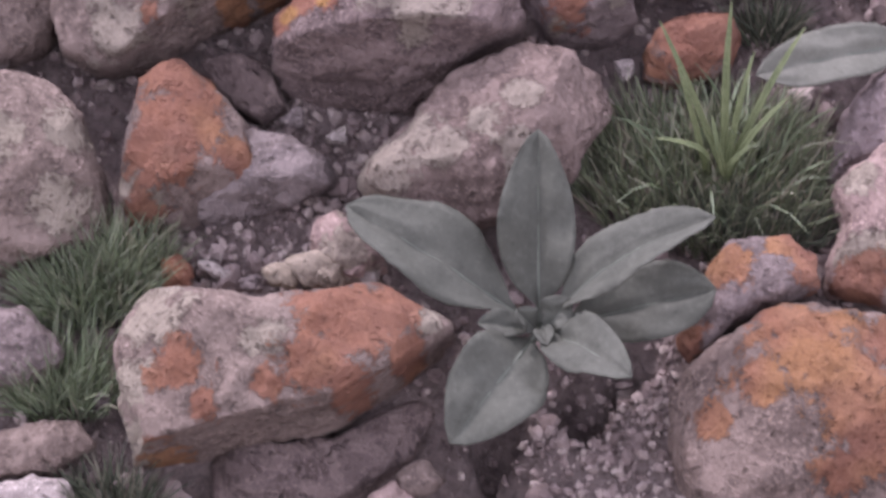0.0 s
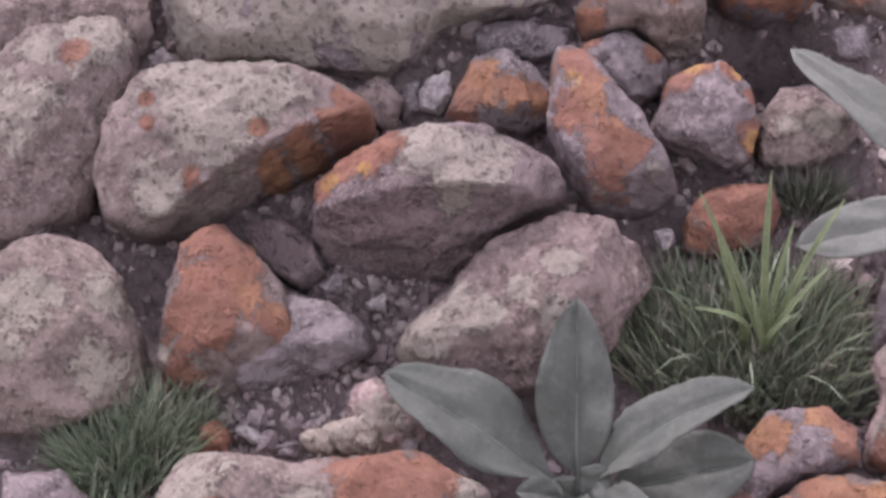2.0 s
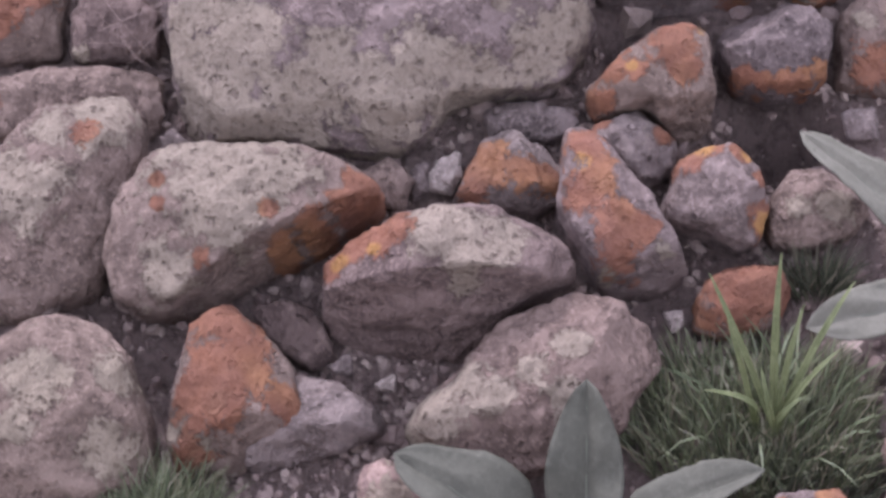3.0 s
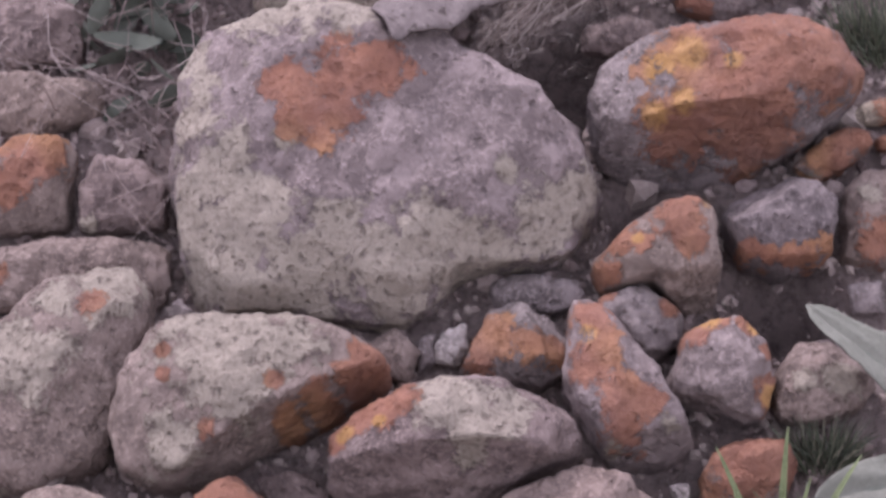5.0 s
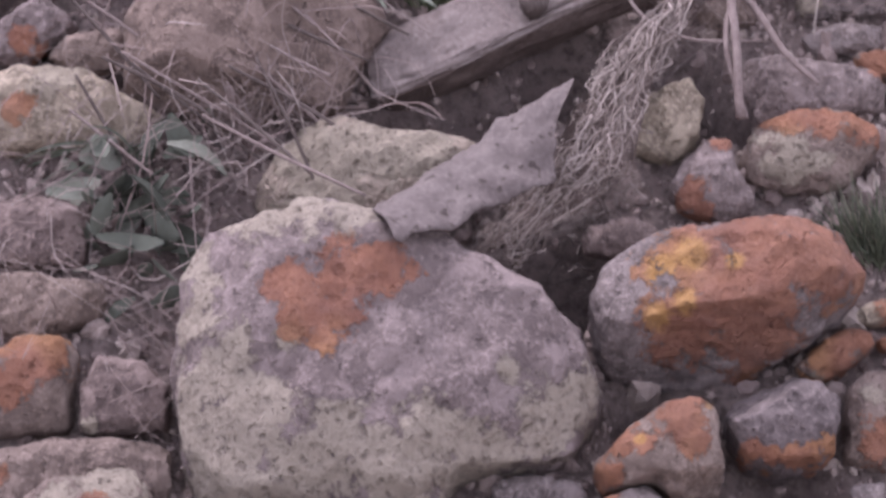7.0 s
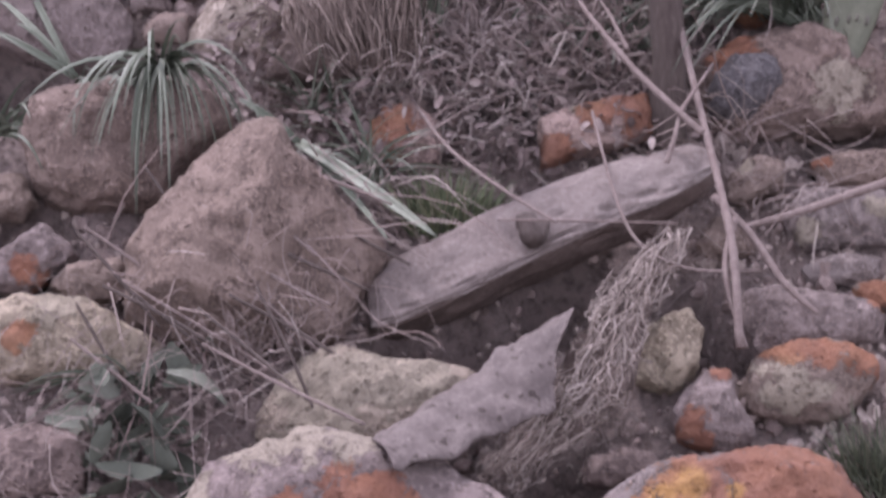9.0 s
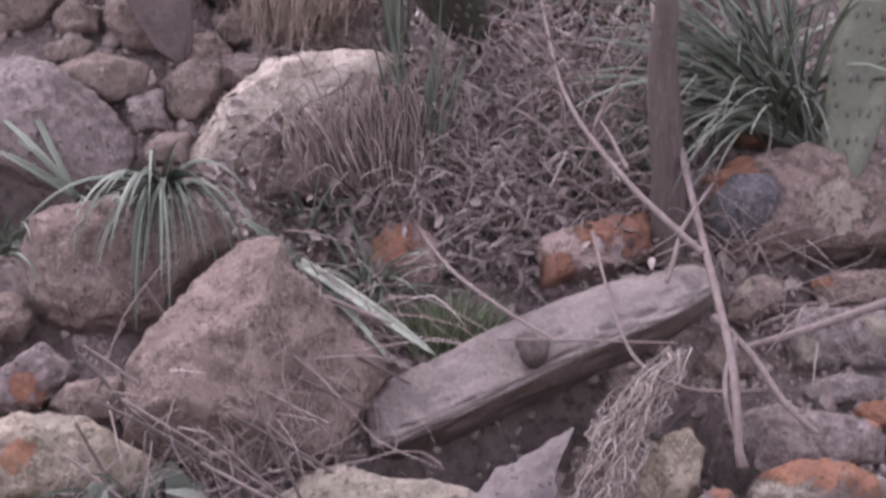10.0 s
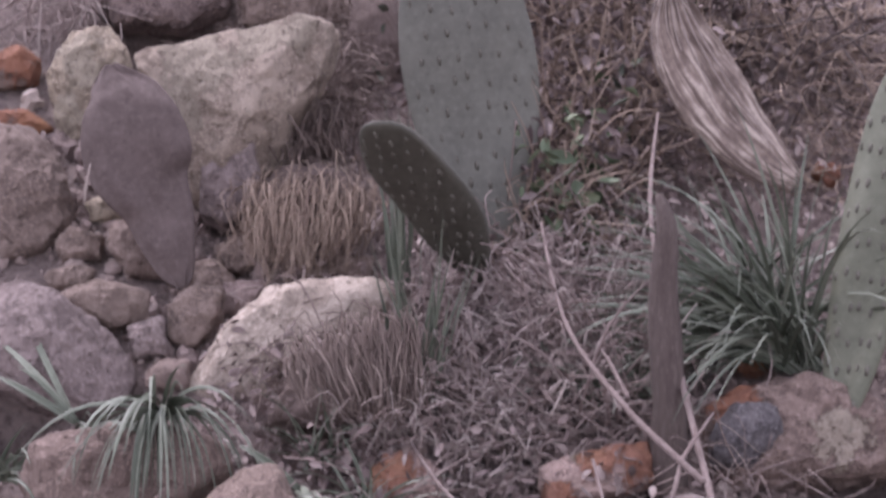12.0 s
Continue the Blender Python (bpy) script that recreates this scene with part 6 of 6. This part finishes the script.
litter("leaf_litter", "dry brown leaf litter over the bank", 4200, [((-0.007, 4.362, 0.985), 0.35, 0.25), ((0.085, 4.817, 1.258), 0.3, 0.3), ((0.431, 4.896, 1.306), 0.3, 0.3), ((-0.262, 4.175, 0.873), 0.2, 0.15), ((-0.003, 4.133, 0.848), 0.3, 0.15)], 0.024, litter_mix, 66, 0.09)

# the dry thicket round the cactus
tangle("dry_thicket", "tangle of dry brown twigs and stems", 640, [((-0.251, 4.264, 0.927), 0.14, 0.12), ((-0.049, 4.269, 0.929), 0.16, 0.14), ((0.082, 4.364, 0.987), 0.14, 0.16), ((-0.004, 4.137, 0.850), 0.22, 0.08), ((0.150, 4.183, 0.878), 0.08, 0.1)], 0.13, 0.0012, straw, 71, 0.10, 0.8)
tangle("dry_thicket", "mauve-brown withered twigs beside the cactus", 560, [((0.116, 4.963, 1.346), 0.12, 0.16), ((0.142, 4.707, 1.192), 0.11, 0.14), ((0.074, 4.536, 1.089), 0.10, 0.08), ((0.066, 5.100, 1.428), 0.10, 0.12)], 0.10, 0.0013, dead_fibre, 72, 0.14, 0.9)
tangle("dry_thicket", "grey dry grass hanging above the strap leaves", 480, [((0.389, 5.014, 1.376), 0.18, 0.14), ((0.571, 5.018, 1.379), 0.14, 0.2), ((0.546, 4.757, 1.222), 0.1, 0.1), ((0.310, 4.836, 1.270), 0.08, 0.1)], 0.15, 0.0013, dead_fibre, 73, 0.16, 0.7, (0.3, -0.2, -0.5))
tangle("dry_thicket", "brown rootlets hanging from the rubble face", 700, [((-0.305, 4.955, 1.341), 0.07, 0.10), ((-0.347, 4.837, 1.270), 0.09, 0.06), ((-0.284, 5.093, 1.424), 0.06, 0.08)], 0.09, 0.0012, root_fibre, 74, 0.12, 0.8, (0, -0.2, -0.6))
tangle("dry_thicket", "loose straw scattered around stones and branches", 420, [((0.291, 4.053, 0.800), 0.10, 0.08), ((0.171, 4.303, 0.950), 0.14, 0.08), ((0.366, 3.932, 0.727), 0.12, 0.12), ((-0.045, 4.079, 0.815), 0.14, 0.10), ((-0.743, 5.131, 1.447), 0.2, 0.1)], 0.14, 0.001, straw, 75, 0.10, 0.7)
strands("dead_tuft", "shaggy brown tuft of dead hanging fibres", 620, [(-0.430, 4.577, 1.208), (-0.346, 4.572, 1.228), (-0.244, 4.581, 1.210)], [(-0.428, 4.458, 1.101), (-0.348, 4.382, 1.067), (-0.246, 4.475, 1.111)], 0.0010, dead_fibre, 76, 0.03, 0.03, kind="stuff")
strands("dead_tuft", "shaggy rootlets below the ochre boulder", 150, [(-0.447, 4.758, 1.305), (-0.380, 4.757, 1.315), (-0.305, 4.790, 1.323)], [(-0.436, 4.640, 1.210), (-0.370, 4.638, 1.221), (-0.285, 4.643, 1.212)], 0.0014, root_fibre, 77, 0.02, 0.03, kind="stuff")
withered = holder("withered_leaf", ZERO, "withered tan cactus pad curling beside strap leaves", "dead cactus")
WITHERED_LINE = [(0.255, 4.65, 1.52), (0.27, 4.646, 1.455), (0.3, 4.64, 1.39), (0.343, 4.632, 1.326), (0.399, 4.623, 1.267), (0.465, 4.611, 1.212)]
husk_pad("pad", WITHERED_LINE, (0.023, 0.053, 0.073, 0.079, 0.066, 0.023), 0.34, split_fibre, withered, 12, 0.08)
for k in range(7):
    fv, ff = [], []
    off = Vector((-0.062 + 0.017 * k, -0.012 - 0.014 * math.sin(math.pi * (k + 1) / 8), 0.004 * (k % 3)))
    add_tube(fv, ff, [Vector(p) + off * g for p, g in zip(WITHERED_LINE[:5], (0.45, 0.8, 1.05, 1.05, 0.8))], (0.0010, 0.0016, 0.0008), 5, 16, 0.4)
    link("fibre", fv, ff, net_fibre, withered, "pale split fibre")
litter("climber_leaves", "small green climber leaves in the dry thicket", 90, [((0.130, 4.575, 1.113), 0.05, 0.07), ((0.168, 4.819, 1.259), 0.04, 0.05), ((0.102, 4.523, 1.082), 0.06, 0.06), ((-0.026, 5.098, 1.427), 0.05, 0.05), ((0.354, 5.122, 1.441), 0.05, 0.04)], 0.042, small_leaf, 79, 0.16, "leaves")
litter("climber_leaves", "few pale leaves caught in dry twigs", 16, [((0.021, 4.192, 0.883), 0.03, 0.02), ((0.168, 4.812, 1.255), 0.015, 0.015), ((-0.240, 4.956, 1.342), 0.01, 0.01)], 0.045, dull_leaf, 80, 0.14, "leaves")
tangle("dry_grass", "yellowish dry grass hanging beside rusty stones", 140, [((-0.850, 5.145, 1.455), 0.08, 0.06)], 0.16, 0.0016, straw, 81, 0.14, 0.5, (0, -0.3, -0.8))
tangle("dry_grass", "earthy rootlets on the arched slab's front", 500, [((-0.267, 4.241, 0.913), 0.10, 0.06), ((-0.219, 4.254, 0.920), 0.08, 0.08), ((-0.305, 4.174, 0.872), 0.08, 0.04)], 0.075, 0.0013, root_fibre, 82, 0.13, 0.6, (0, -0.3, -0.9))

tangle("dry_thicket", "faded mauve straw matted below the cactus", 620, [((0.021, 4.225, 0.903), 0.16, 0.12), ((0.133, 4.205, 0.891), 0.10, 0.10), ((-0.089, 4.135, 0.849), 0.14, 0.08), ((0.109, 4.365, 0.987), 0.10, 0.10)], 0.10, 0.0013, straw, 171, 0.13, 0.9, (0, -0.2, 0.3))
# thicker dead twigs standing out of the thicket
tangle("dead_twigs", "bare mauve-brown twigs standing in the thicket", 75, [((-0.024, 4.315, 0.957), 0.2, 0.14), ((0.083, 4.510, 1.074), 0.14, 0.14), ((0.116, 4.183, 0.878), 0.12, 0.1), ((-0.004, 4.187, 0.880), 0.18, 0.1)], 0.22, 0.0019, twig_bark, 91, 0.10, 0.7, (0, -0.2, 0.35), "dry twigs", 5)
tangle("dead_twigs", "bare dark twigs beside the cactus pads", 70, [((0.116, 4.948, 1.337), 0.1, 0.14), ((0.437, 4.985, 1.359), 0.2, 0.14), ((0.574, 4.841, 1.273), 0.1, 0.12)], 0.26, 0.0022, dark_wood, 92, 0.20, 0.7, (0, -0.3, 0.1), "dry twigs", 5)
tangle("dead_twigs", "pale dry stems leaning among strap leaves", 26, [((0.091, 4.364, 0.987), 0.1, 0.12), ((0.489, 4.756, 1.221), 0.12, 0.14), ((0.305, 4.369, 0.989), 0.1, 0.1)], 0.2, 0.0016, grey_fibre, 93, 0.16, 0.4, (0.1, -0.2, 0.6), "dry twigs", 4)
# the standing scrub of withered stems and crumpled leaves round the pads
SCRUB = [((0.105, 4.62, 1.14), 0.09, 0.06), ((0.145, 4.80, 1.25), 0.10, 0.10), ((0.115, 5.02, 1.38), 0.12, 0.10), ((0.30, 5.05, 1.40), 0.12, 0.10), ((0.50, 5.00, 1.37), 0.16, 0.14)]
litter("withered_leaves", "crumpled dark brown leaves hanging in the scrub", 1900, SCRUB, 0.030, bramble_mix, 201, 0.20)
tangle("scrub", "dark withered stems standing beside the cactus", 420, SCRUB, 0.20, 0.0015, dead_fibre, 202, 0.12, 0.7, (0, -0.1, 0.9), "dry twigs", 3)
LOW = [((-0.02, 4.16, 0.86), 0.20, 0.10), ((0.10, 4.32, 0.96), 0.16, 0.12), ((-0.03, 4.36, 0.98), 0.14, 0.10), ((-0.12, 4.10, 0.82), 0.14, 0.08)]
litter("withered_leaves", "mauve-brown crumpled leaves matted in the thicket", 900, LOW, 0.024, litter_mix, 203, 0.13)
tangle("dry_thicket", "fuzzy faded stems matted over the thicket", 1000, LOW, 0.06, 0.0014, thatch, 205, 0.15, 1.1, (0, -0.1, 0.3))
litter("climber_leaves", "green climber leaves hanging in the scrub", 70, [((0.105, 4.56, 1.11), 0.05, 0.05), ((0.14, 4.62, 1.14), 0.06, 0.04), ((0.05, 4.50, 1.06), 0.05, 0.04)], 0.040, small_leaf, 206, 0.24, "leaves")
strands("dead_tuft", "dry rootlets hanging from the bleached slab", 420, [(-0.345, 4.129, 1.01), (-0.286, 4.139, 1.047), (-0.21, 4.146, 1.061), (-0.143, 4.149, 1.065)], [(-0.305, 4.056, 0.929), (-0.237, 4.048, 0.915), (-0.188, 4.05, 0.911), (-0.134, 4.063, 0.914)], 0.0013, root_fibre, 207, 0.01, 0.012, kind="stuff")
